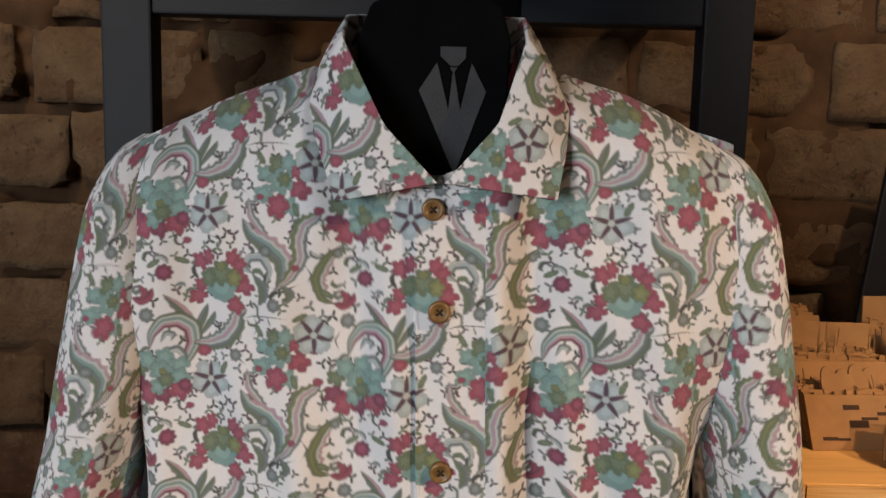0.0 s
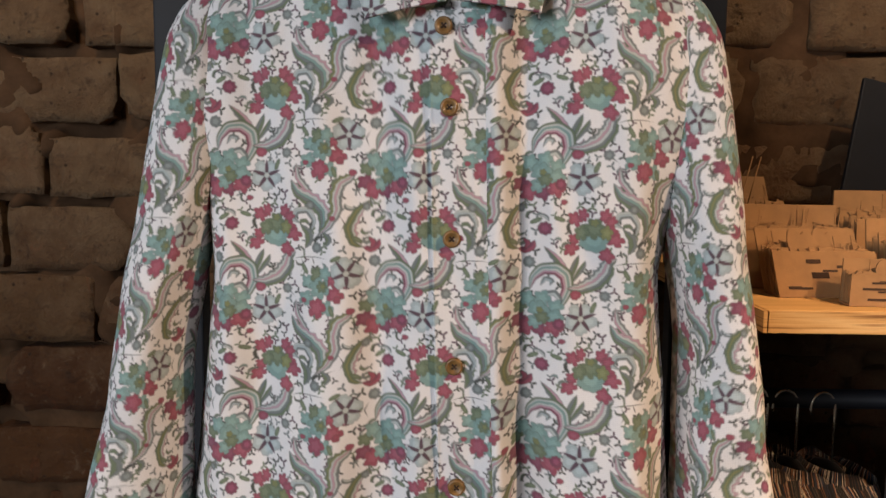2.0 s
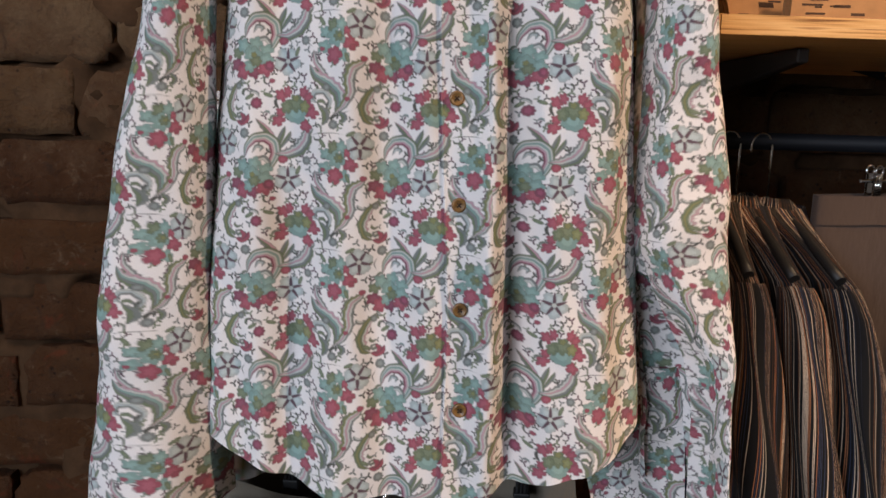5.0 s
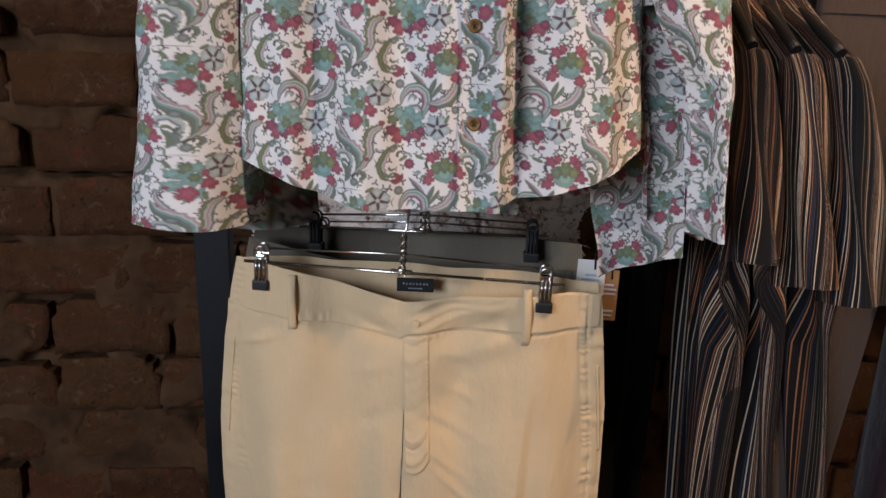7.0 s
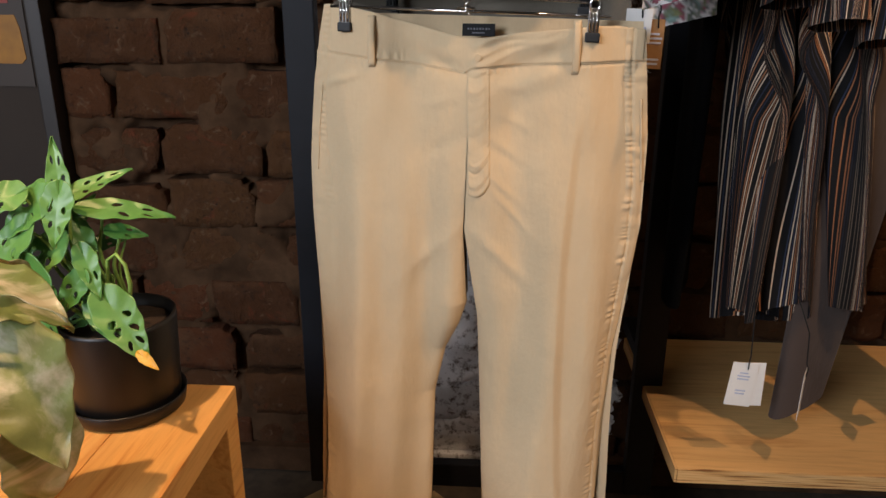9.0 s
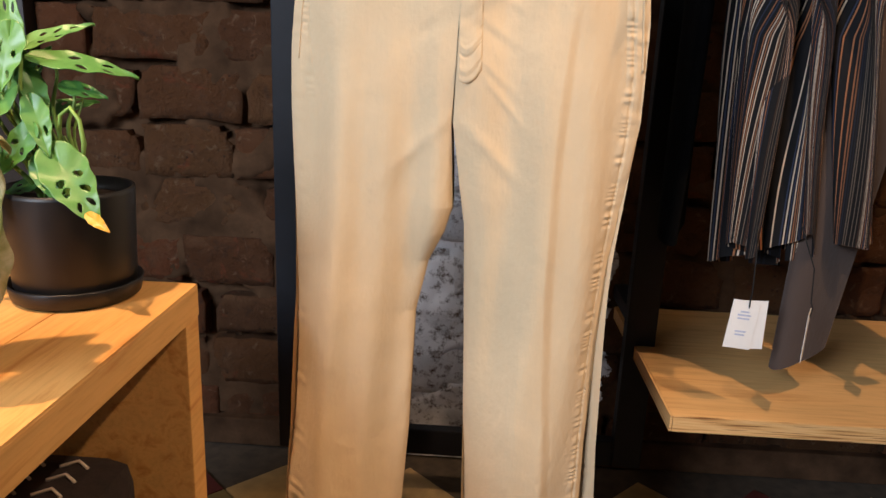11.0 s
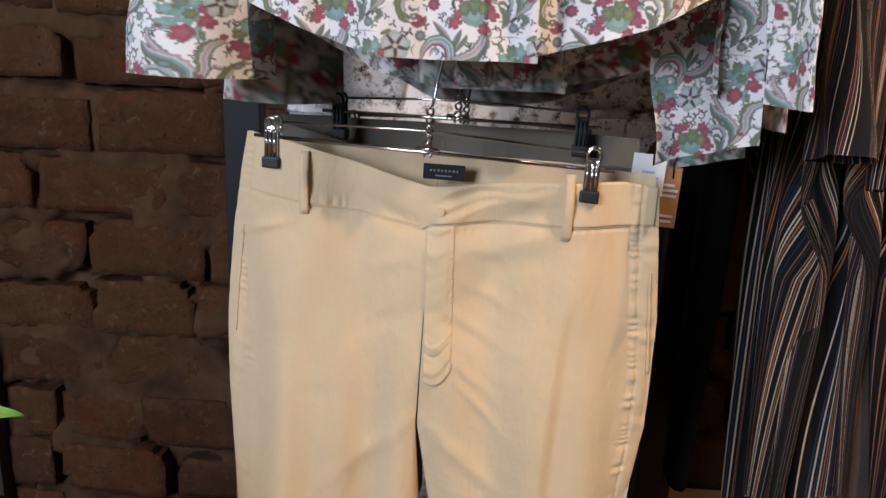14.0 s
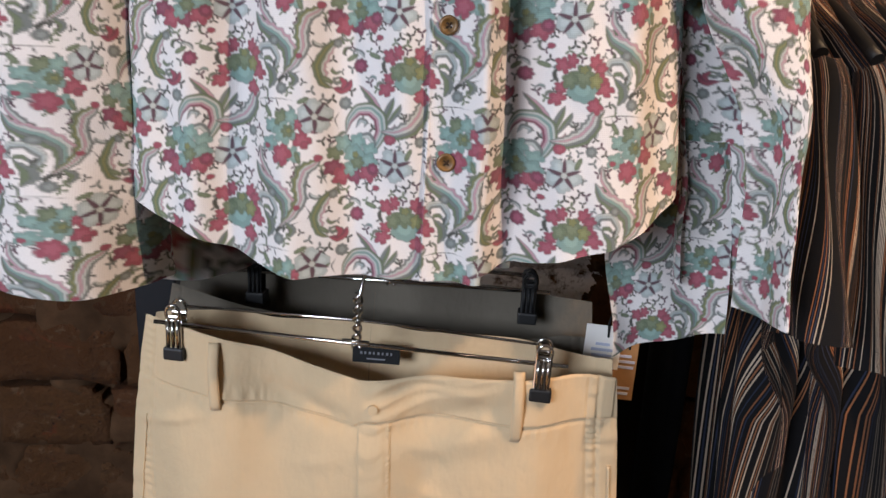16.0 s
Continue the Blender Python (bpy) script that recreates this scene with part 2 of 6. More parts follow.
M_SOIL = plain("potting_soil", lin(44, 32, 24), 1.0, amount=0.5, scale=120, bump=1.0, bscale=220)
M_LEAF = make_leaf("swiss_cheese_leaf", lin(72, 126, 56), lin(126, 172, 92))
M_LEAF_OLD = make_leaf("yellowing_leaf", lin(206, 160, 40), lin(226, 186, 70))
M_LEAF_VAR = make_leaf("variegated_leaf", lin(112, 126, 72), lin(150, 156, 96), lin(196, 190, 164))
M_STALK = plain("pale_green_stalk", lin(128, 164, 78), 0.5, amount=0.25, scale=40)
M_TAG = plain("white_card_tag", lin(232, 228, 222), 0.7, amount=0.04, scale=30)
M_TAG_INK = plain("faded_blue_ink", lin(176, 182, 202), 0.8)
M_STRING = plain("black_string", lin(18, 17, 17), 0.95)
M_PLASTER = plain("grey_plaster_board", lin(50, 40, 32), 0.85, amount=0.1, scale=5, bump=0.25, bscale=80)
M_TRIM = plain("dark_corner_strip", lin(50, 45, 43), 0.5, amount=0.2)
M_POSTER = plain("poster_paper", lin(56, 45, 37), 0.6, amount=0.04)
M_YELLOW = plain("yellow_poster_ink", lin(150, 100, 20), 0.55, amount=0.2, scale=30)
M_RED_INK = plain("red_poster_ink", lin(140, 58, 50), 0.6)
M_CREAM_TILE = plain("cream_floor_tile", lin(168, 140, 92), 0.4, amount=0.25, scale=20, bump=0.1, bscale=120)
M_OLIVE_TILE = plain("olive_floor_tile", lin(110, 96, 60), 0.4, amount=0.25, scale=20, bump=0.1, bscale=120)
M_MAROON_TILE = plain("maroon_floor_tile", lin(86, 40, 36), 0.4, amount=0.3, scale=24, bump=0.1, bscale=120)
M_GROUT = plain("dark_grout", lin(70, 58, 44), 0.9, amount=0.3, scale=30, bump=0.4, bscale=90)
M_WALL = plain("painted_shop_wall", lin(150, 140, 128), 0.9, amount=0.1, scale=3, bump=0.2, bscale=60)
M_CEIL = plain("dark_ceiling_paint", lin(120, 112, 104), 0.9, amount=0.1, scale=3)
M_WOVEN = plain("dark_woven_wool", lin(40, 28, 24), 0.95, amount=0.4, scale=80, bump=0.8, bscale=260)
M_YARN = plain("cream_yarn", lin(196, 180, 160), 0.95, amount=0.1, scale=80)

# ---------------------------------------------------------------- building helpers


def part(name, bm, material, parent=None, label=""):
    """Links a bmesh, or a mesh, as one object under a thing or a part."""
    if isinstance(bm, bmesh.types.BMesh):
        me = bpy.data.meshes.new(name)
        bm.to_mesh(me)
        bm.free()
    else:
        me = bm
    if not me.materials:
        me.materials.append(material)
    ob = new(name, me)
    if parent:
        ob.parent = parent
    return tagged(ob, label)


def thing(name, label, category, group="", kind="", at=(0, 0, 0), turn=0.0):
    ob = new(name)
    ob.matrix_world = pose(*at, 0, 0, turn)
    ob.empty_display_size = 0.05
    return tagged(ob, label, category, group, kind)


def box(bm, x0, x1, y0, y1, z0, z1, bevel=0.0):
    b = bmesh.new()
    bmesh.ops.create_cube(b, size=1, matrix=Matrix.LocRotScale(((x0 + x1) / 2, (y0 + y1) / 2, (z0 + z1) / 2), None, (x1 - x0, y1 - y0, z1 - z0)))
    if bevel:
        bmesh.ops.bevel(b, geom=list(b.edges), offset=bevel, segments=2, affect="EDGES", profile=0.6)
    return absorb(bm, b)


def absorb(bm, b):
    """Adds bmesh b to bm."""
    me = bpy.data.meshes.new("join")
    b.to_mesh(me)
    b.free()
    bm.from_mesh(me)
    bpy.data.meshes.remove(me)
    return bm


def boxed(*a, **k):
    return box(bmesh.new(), *a, **k)


def tube(path, radius, sides=8, closed=False, caps=True):
    """A round bar along a list of points; radius is a number or one for each point."""
    bm = bmesh.new()
    pts = [Vector(p) for p in path]
    rs = [radius] * len(pts) if isinstance(radius, (int, float)) else [float(r) for r in radius]
    rings, side = [], None
    for i, p in enumerate(pts):
        a, b = pts[i - 1 if i or closed else 0], pts[(i + 1) % len(pts) if i + 1 < len(pts) or closed else i]
        d = (b - a).normalized()
        if side is None:
            side = d.orthogonal().normalized()
        side = (side - d * side.dot(d)).normalized()
        up = d.cross(side)
        rings.append([bm.verts.new(p + rs[i] * (math.cos(q) * side + math.sin(q) * up)) for q in (2 * math.pi * j / sides for j in range(sides))])
    for i in range(len(rings) - (0 if closed else 1)):
        A, B = rings[i], rings[(i + 1) % len(rings)]
        for j in range(sides):
            bm.faces.new((A[j], A[(j + 1) % sides], B[(j + 1) % sides], B[j])).smooth = True
    if caps and not closed:
        bm.faces.new(rings[0][::-1])
        bm.faces.new(rings[-1])
    return bm


def lathe(profile, sides=40, at=(0, 0, 0)):
    """A turned body from (radius, height) pairs."""
    bm = bmesh.new()
    rings = [[bm.verts.new((at[0] + r * math.cos(q), at[1] + r * math.sin(q), at[2] + h)) for q in (2 * math.pi * j / sides for j in range(sides))] for r, h in profile]
    for A, B in zip(rings, rings[1:]):
        for j in range(sides):
            bm.faces.new((A[j], A[(j + 1) % sides], B[(j + 1) % sides], B[j])).smooth = True
    return bm


def sheet(name, P, material, uv=None, colors=None, wrap=False, keep=None):
    """A mesh from a grid of places P[row, column]; uv is the cloth's own measure, colors its print; keep masks faces."""
    ny, nx, _ = P.shape
    idx = np.arange(ny * nx).reshape(ny, nx)
    if wrap:
        idx = np.concatenate([idx, idx[:, :1]], 1)
    q = np.stack([idx[:-1, :-1], idx[1:, :-1], idx[1:, 1:], idx[:-1, 1:]], -1)
    q = q[keep] if keep is not None else q.reshape(-1, 4)
    me = bpy.data.meshes.new(name)
    me.vertices.add(ny * nx)
    me.vertices.foreach_set("co", P.astype(np.float32).ravel())
    me.loops.add(q.size)
    me.polygons.add(len(q))
    me.loops.foreach_set("vertex_index", q.astype(np.int32).ravel())
    me.polygons.foreach_set("loop_start", np.arange(0, q.size, 4, dtype=np.int32))
    me.polygons.foreach_set("use_smooth", np.ones(len(q), dtype=bool))
    me.update(calc_edges=True)
    if uv is not None:
        w = np.zeros((ny * nx, 3), np.float32)
        w[:, :2] = uv.reshape(-1, 2)
        me.attributes.new("cloth", "FLOAT_VECTOR", "POINT").data.foreach_set("vector", w.ravel())
    if colors is not None:
        c = np.ones((ny * nx, 4), np.float32)
        c[:, :3] = colors.reshape(-1, 3)
        me.attributes.new("print", "FLOAT_COLOR", "POINT").data.foreach_set("color", c.ravel())
    me.materials.append(material)
    return me


def tab(x, pairs):
    """Smooth reading of a small table of (position, value)."""
    xs, ys = zip(*sorted(pairs))
    return np.interp(x, xs, ys)


def step(a, b, x):
    s = np.clip((x - a) / (b - a), 0, 1)
    return s * s * (3 - 2 * s)

# ---------------------------------------------------------------- the room
WALL_Y = 1.175


def structure(name, bm, material, label, category):
    return tagged(part(name, bm, material), label, category, kind="structure")


wall_north = structure("wall_north", boxed(-1.07, 3.2, WALL_Y + 0.060, WALL_Y + 0.30, 0, 3.2), M_MORTAR, "old rough brick wall with deep sooty joints", "wall")
structure("wall_west_panel", boxed(-3.2, -1.075, WALL_Y - 0.03, WALL_Y + 0.30, 0, 3.2, bevel=0.004), M_PLASTER, "smooth grey plastered wall beside the bricks", "wall")
structure("wall_west", boxed(-3.3, -3.2, -3.3, WALL_Y + 0.3, 0, 3.2), M_WALL, "plain painted shop wall", "wall")
structure("wall_east", boxed(3.2, 3.3, -3.3, WALL_Y + 0.3, 0, 3.2), M_WALL, "plain painted shop wall", "wall")
south = bmesh.new()
box(south, -3.3, -3.0, -3.3, -3.05, 0, 3.2)
box(south, -1.3, 3.3, -3.3, -3.05, 0, 3.2)
box(south, -3.0, -1.3, -3.3, -3.05, 0, 0.85)
box(south, -3.0, -1.3, -3.3, -3.05, 2.9, 3.2)
structure("wall_south", south, M_WALL, "shop front wall with one window opening", "wall")
structure("ceiling", boxed(-3.3, 3.3, -3.3, WALL_Y + 0.3, 3.2, 3.3), M_CEIL, "plain dark painted ceiling", "ceiling")
floor = structure("floor", boxed(-3.3, 3.3, -3.3, WALL_Y + 0.3, -0.1, -0.006), M_GROUT, "patterned old floor tiles in cream, olive and maroon", "floor")
structure("trim", boxed(-1.075, -1.04, WALL_Y - 0.036, WALL_Y + 0.03, 0, 3.2, bevel=0.004), M_TRIM, "dark narrow corner strip between plaster and brick", "trim")
structure("baseboard", boxed(-1.04, 2.4, WALL_Y - 0.022, WALL_Y + 0.02, 0, 0.075, bevel=0.004), M_MORTAR, "low sooty plinth at the foot of the brick wall", "baseboard")

# ---------------------------------------------------------------- wall frame with two arms


def wall_frame():
    f = thing("display_frame", "black painted steel clothes frame fixed to a brick wall", "clothes frame")
    for x0 in (-0.424, 0.316):
        part("post", boxed(x0, x0 + 0.062, 0.925, 0.960, 0.14, 2.6, bevel=0.003), M_STEEL, f)
        for z in (0.45, 1.35, 2.35):
            part("wall_spacer", boxed(x0 + 0.016, x0 + 0.05, 0.958, WALL_Y + 0.02, z, z + 0.034, bevel=0.002), M_STEEL, f)
    for z0, name in ((0.14, "bottom_bar"), (2.247, "top_bar")):
        part(name, boxed(-0.362, 0.316, 0.928, 0.957, z0, z0 + 0.06, bevel=0.003), M_STEEL, f)
    part("cross_bar", boxed(-0.362, 0.316, 0.93, 0.955, 1.37, 1.40, bevel=0.003), M_STEEL, f)
    for z, y0, x in ((2.275, 0.36, -0.01), (1.385, 0.52, -0.035)):
        part("arm", boxed(x - 0.012, x + 0.012, y0, 0.94, z, z + 0.024, bevel=0.003), M_STEEL, f)
        part("arm_stop", boxed(x - 0.013, x + 0.013, y0 - 0.008, y0 + 0.004, z - 0.001, z + 0.042, bevel=0.002), M_STEEL, f)
    return f


wall_frame()

# ---------------------------------------------------------------- the shelf bay


def shelf(z0, z1, x0, y0, label):
    s = thing("plywood_shelf", label, "shelf", at=(x0, y0, z0))
    w, d, h = 1.5, WALL_Y - 0.006 - y0, z1 - z0
    part("board", boxed(0, w, 0.004, d, 0.0005, h, bevel=0.0012), M_PLY, s)
    part("front_edge", boxed(0.001, w, 0, 0.004, 0.001, h - 0.0008), M_PLY_EDGE, s, "banded raw plywood edge")
    part("side_edge", boxed(-0.004, 0, 0.001, d, 0.001, h - 0.0008), M_PLY_EDGE, s, "banded raw plywood edge")
    return s


upper = shelf(1.778, 1.802, 0.322, 0.61, "pale plywood shelf holding laser-cut kraft card models")
lower = shelf(0.400, 0.430, 0.340, 0.62, "pale plywood shelf below hanging clothes")


def bracket(x, y, z, label):
    b = thing("shelf_bracket", label, "bracket", at=(x, y, z))
    bm = bmesh.new()
    v = [bm.verts.new(p) for p in ((-0.008, 0, 0), (0.008, 0, 0), (0.008, 0, -0.018), (-0.008, 0, -0.018), (-0.008, 0.44, 0), (0.008, 0.44, 0), (0.008, 0.44, -0.075), (-0.008, 0.44, -0.075))]
    for q in ((0, 1, 2, 3), (5, 4, 7, 6), (1, 0, 4, 5), (3, 2, 6, 7), (0, 3, 7, 4), (2, 1, 5, 6)):
        bm.faces.new([v[i] for i in q])
    bmesh.ops.bevel(bm, geom=list(bm.edges), offset=0.002, segments=1, affect="EDGES")
    part("arm", bm, M_TRIM, b)
    return b


bracket(0.478, 0.71, 1.777, "pale grey steel bracket under a plywood shelf")
bracket(0.62, 0.71, 0.399, "pale grey steel bracket under a plywood shelf")


def clothes_rail():
    r = thing("clothes_rail", "black steel clothes rail below the plywood shelf", "clothes rail")
    part("rail", tube([(0.386, 0.80, 1.655), (1.7, 0.80, 1.655)], 0.0125, 12), M_STEEL, r)
    part("end_bracket", boxed(0.373, 0.386, 0.79, 0.930, 1.643, 1.667, bevel=0.002), M_STEEL, r)
    for x in (1.0, 1.6):
        part("hanger_rod", tube([(x, 0.80, 1.667), (x, 0.80, 1.778)], 0.007, 8), M_STEEL, r)
    return r


clothes_rail()

# ---------------------------------------------------------------- cloth print
TILE_W, TILE_H, TILE_N = 0.125, 0.106, 2800.0


def draw_print():
    """One repeat of the floral print, 640 by 543 units: scrolling plumes, thistles, jagged blossoms, stars and berry twigs."""
    w, h = int(TILE_W * TILE_N), int(TILE_H * TILE_N)
    yy, xx = np.mgrid[0:h, 0:w].astype(np.float32)
    img = np.empty((h, w, 3), np.float32)
    img[:] = (0.80, 0.765, 0.755)
    K = w / 640.0
    red, wine, teal, pale = lin(150, 80, 94), lin(126, 70, 88), lin(126, 154, 148), lin(188, 192, 188)
    moss, slate, dark, pink = lin(108, 120, 96), lin(116, 122, 120), lin(72, 74, 68), lin(184, 148, 158)
    olive, sky, mauve = lin(126, 130, 88), lin(172, 182, 182), lin(92, 70, 80)
    rnd = random.Random(11)

    def lay(mask, c, a=1.0):
        m = (np.clip(mask, 0, 1) * a)[..., None]
        img[:] = img * (1 - m) + np.array(c, np.float32) * m

    def local(cx, cy):
        return (xx - cx * K + w / 2) % w - w / 2, (yy - cy * K + h / 2) % h - h / 2

    def blob(cx, cy, r, c, n=5, amp=0.25, ph=0.0, sq=1.0, tilt=0.0, line=True):
        """A lobed petal or berry with a darker edge."""
        dx, dy = local(cx, cy)
        ca, sa = math.cos(tilt), math.sin(tilt)
        ex, ey = dx * ca + dy * sa, (-dx * sa + dy * ca) / sq
        d, q = np.hypot(ex, ey), np.arctan2(ey, ex)
        lobes = np.abs(np.cos(n * (q + ph) / 2)) ** 0.7
        edge = r * K * (1 - amp + 2 * amp * lobes + 0.05 * np.cos(9 * q + ph))
        if line:
            lay((edge + 2.4 * K - d) / 1.1, dark, 0.62)
        lay((edge - d) / 1.1, c)
        if r > 16:
            lay((edge * 0.55 - d) / (3.5 * K), tuple(min(1.0, x * 1.28 + 0.03) for x in c), 0.55)

    def stroke(pts, half, bands, jag=0.0, line=0.7, fat=0.5):
        """A tapering leaf along a smooth line, in shaded bands from one side to the other, fat at a share of its length."""
        p = np.array(pts, float) * K
        k = np.arange(len(p))
        t = np.linspace(0, len(p) - 1, 10 * len(p))
        c = np.stack([np.interp(t, k, p[:, 0]), np.interp(t, k, p[:, 1])], -1)
        for _ in range(6):
            c[1:-1] = 0.25 * c[:-2] + 0.5 * c[1:-1] + 0.25 * c[2:]
        tan = np.gradient(c, axis=0)
        tan /= np.linalg.norm(tan, axis=1)[:, None] + 1e-6
        best = np.full((h, w), 1e9)
        off, at = np.zeros((h, w)), np.zeros((h, w))
        for n in range(len(c)):
            dx = (xx - c[n, 0] + w / 2) % w - w / 2
            dy = (yy - c[n, 1] + h / 2) % h - h / 2
            d = dx * dx + dy * dy
            m = d < best
            best = np.where(m, d, best)
            off = np.where(m, dx * tan[n, 1] - dy * tan[n, 0], off)
            at = np.where(m, n / (len(c) - 1), at)
        wid = half * K * np.where(at < fat, np.sin(0.5 * np.pi * at / fat), np.cos(0.5 * np.pi * (at - fat) / (1 - fat))) ** 0.7
        wid = np.maximum(wid, 1.2 * K)
        if jag:
            wid = wid * (1 - jag * np.abs(np.sin(at * len(p) * 5.0)) * np.where(off > 0, 1.0, 0.35))
        d = np.sqrt(best)
        inside = (wid - d) / 1.1
        lay((wid + 2.2 * K - d) / 1.1, dark, line)
        side = np.clip(off / wid, -1, 1) * 0.5 + 0.5
        for n, col in enumerate(bands):
            lay(np.minimum(inside, (side * len(bands) - n) * 3 + 0.5), col)
        if half > 12:
            for n in range(1, len(bands)):
                lay(np.minimum(inside, 1.4 - np.abs(side - n / len(bands)) * wid * 2 / (1.2 * K)), dark, 0.35)

    def trefoil(cx, cy, r, c):
        a = rnd.uniform(0, 6)
        for n in range(3):
            blob(cx + r * math.cos(a + n * 2.1), cy + r * math.sin(a + n * 2.1), r * 0.95, c, 2, 0.12, 0.0, 0.55, a + n * 2.1, line=False)

    def star(cx, cy, r, ph):
        for n in range(5):
            a = ph + n * 1.2566
            blob(cx + 0.55 * r * math.cos(a), cy + 0.55 * r * math.sin(a), r * 0.40, sky, 3, 0.16, a, 1.0, a)
        for n in range(5):
            a = ph + 0.628 + n * 1.2566
            stroke([(cx, cy), (cx + 0.5 * r * math.cos(a), cy + 0.5 * r * math.sin(a)), (cx + r * math.cos(a), cy + r * math.sin(a))], r * 0.13, (mauve,), 0, 0.0, 0.3)
        blob(cx, cy, r * 0.17, pale, 6, 0.1)

    # thin berry twigs
    for pts in (((430, 255), (400, 232), (370, 245)), ((400, 110), (450, 95), (520, 92), (580, 100)), ((450, 95), (468, 130), (450, 160)), ((500, 92), (512, 125)), ((560, 215), (600, 180), (625, 205)),
                ((160, 470), (175, 500), (150, 540)), ((60, 330), (40, 370), (55, 400)), ((300, 380), (350, 400), (330, 440)), ((500, 540), (560, 545), (600, 530)), ((90, 130), (70, 165), (85, 200)), ((615, 470), (635, 500), (620, 530))):
        stroke(pts, 3.4, (dark,), 0, 0.0)
    for cx, cy in ((372, 205), (402, 265), (442, 232), (425, 205), (465, 165), (515, 135), (350, 232), (345, 395), (310, 402), (375, 412), (335, 425), (385, 382), (362, 372), (292, 420), (480, 372), (545, 300), (575, 330), (520, 330),
                   (42, 108), (62, 90), (30, 88), (620, 395), (600, 430), (632, 440), (160, 410), (190, 392), (215, 420), (232, 450), (255, 470), (195, 455), (60, 245), (30, 240), (95, 235), (250, 350), (225, 300), (240, 370), (600, 30), (570, 15), (630, 60), (470, 30),
                   (440, 60), (300, 30), (200, 25), (130, 520), (80, 380), (30, 330), (50, 350), (275, 262), (330, 268), (420, 300), (480, 200), (610, 130), (330, 130), (60, 490), (370, 330), (455, 290), (560, 390), (545, 70), (130, 60), (250, 20), (250, 520), (435, 470), (120, 235)):
        trefoil(cx, cy, rnd.uniform(7.5, 10.5), rnd.choice((dark, dark, moss, slate, mauve)))
    # small scrolls, sprigs and leaflets that fill the ground
    for j in range(7):
        for i in range(8):
            cx, cy, a, r = (i + rnd.uniform(0.1, 0.9)) * 80, (j + rnd.uniform(0.1, 0.9)) * 77.5, rnd.uniform(0, 6.28), rnd.uniform(20, 34)
            bend = rnd.choice((-1, 1)) * rnd.uniform(0.7, 1.5)
            pts = [(cx + r * q * math.cos(a + bend * q), cy + r * q * math.sin(a + bend * q)) for q in (0.0, 0.45, 0.9, 1.4)]
            stroke(pts, rnd.uniform(4, 9), rnd.choice(((slate, pale), (moss,), (dark,), (moss, slate), (pink, wine), (teal, slate), (dark, moss))), 0.2)
            trefoil(pts[-1][0], pts[-1][1], rnd.uniform(7, 10), rnd.choice((dark, moss, mauve, slate)))
    # first plume: an arch to one side, a broad wing to the other, spikes above
    stroke([(252, 185), (262, 140), (280, 100), (292, 70)], 13, (moss, slate))
    stroke([(258, 182), (290, 140), (312, 110), (318, 92)], 10, (slate, moss))
    stroke([(252, 190), (236, 130), (205, 85), (160, 38)], 19, (pink, moss, slate), 0.3)
    stroke([(190, 290), (225, 250), (250, 195), (242, 145), (205, 118), (155, 124), (122, 165), (112, 215)], 26, (moss, pale, teal, pale, pink, wine), 0.0, 0.7, 0.45)
    stroke([(205, 280), (222, 240), (200, 212), (172, 220), (178, 240)], 11, (slate, pale))
    stroke([(150, 190), (165, 160), (190, 165), (182, 185)], 8, (sky, slate))
    stroke([(246, 196), (300, 196), (355, 172), (388, 130), (398, 92), (428, 76)], 36, (moss, slate, pale, pink, pale, slate), 0.25)
    # second plume
    stroke([(432, 268), (440, 320), (478, 366), (500, 395)], 15, (pink, pale, slate), 0.3)
    stroke([(412, 332), (440, 378), (500, 408), (548, 450), (552, 500), (530, 545)], 35, (moss, slate, teal, pale, pink), 0.3)
    stroke([(520, 552), (566, 510), (598, 450), (588, 395), (606, 340), (648, 318), (668, 292)], 31, (slate, pale, pink, pale, olive, moss), 0.35)
    stroke([(492, 540), (508, 490), (480, 448), (436, 452), (420, 486), (448, 500)], 13, (pale, sky, slate), 0, 0.8)
    stroke([(450, 505), (485, 540), (490, 570), (470, 600)], 20, (moss, slate), 0.3)
    stroke([(545, 535), (575, 560), (560, 590)], 12, (moss, slate))
    # sickle leaf and tulip beside it
    stroke([(92, 405), (42, 455), (14, 515), (30, 570), (60, 592)], 27, (moss, olive, moss, pale, pink), 0.35)
    stroke([(62, 50), (92, 58), (118, 42), (128, 18)], 17, (red, wine), 0.2)
    stroke([(92, 55), (104, 30), (84, 12)], 10, (red,))
    # blossoms
    for a, r, c, d in ((2.7, 30, wine, 78), (2.1, 34, red, 74), (1.4, 28, wine, 66), (0.7, 34, red, 76), (3.4, 26, moss, 68), (4.1, 30, teal, 60), (5.0, 30, teal, 62), (5.8, 28, teal, 72), (0.1, 30, teal, 62), (1.75, 26, teal, 40)):
        blob(140 + d * math.cos(a), 302 + d * math.sin(a), r, c, 5, 0.24, a, 0.85, a)
    blob(146, 292, 34, teal, 6, 0.18, 0.3)
    blob(158, 318, 22, moss, 6, 0.22, 1.0)
    blob(150, 290, 11, olive, 5, 0.2)
    for a, r, c, d in ((5.6, 32, red, 66), (0.35, 32, red, 62), (1.2, 26, teal, 78), (1.75, 36, red, 74), (2.6, 28, teal, 72), (3.6, 26, teal, 58), (4.4, 28, moss, 56), (5.0, 24, teal, 62)):
        blob(540 + d * math.cos(a), 215 + d * math.sin(a), r, c, 5, 0.25, a, 0.85, a)
    blob(536, 212, 36, teal, 6, 0.2, 0.7)
    blob(546, 206, 20, moss, 6, 0.24)
    blob(550, 204, 9, olive, 5, 0.2)
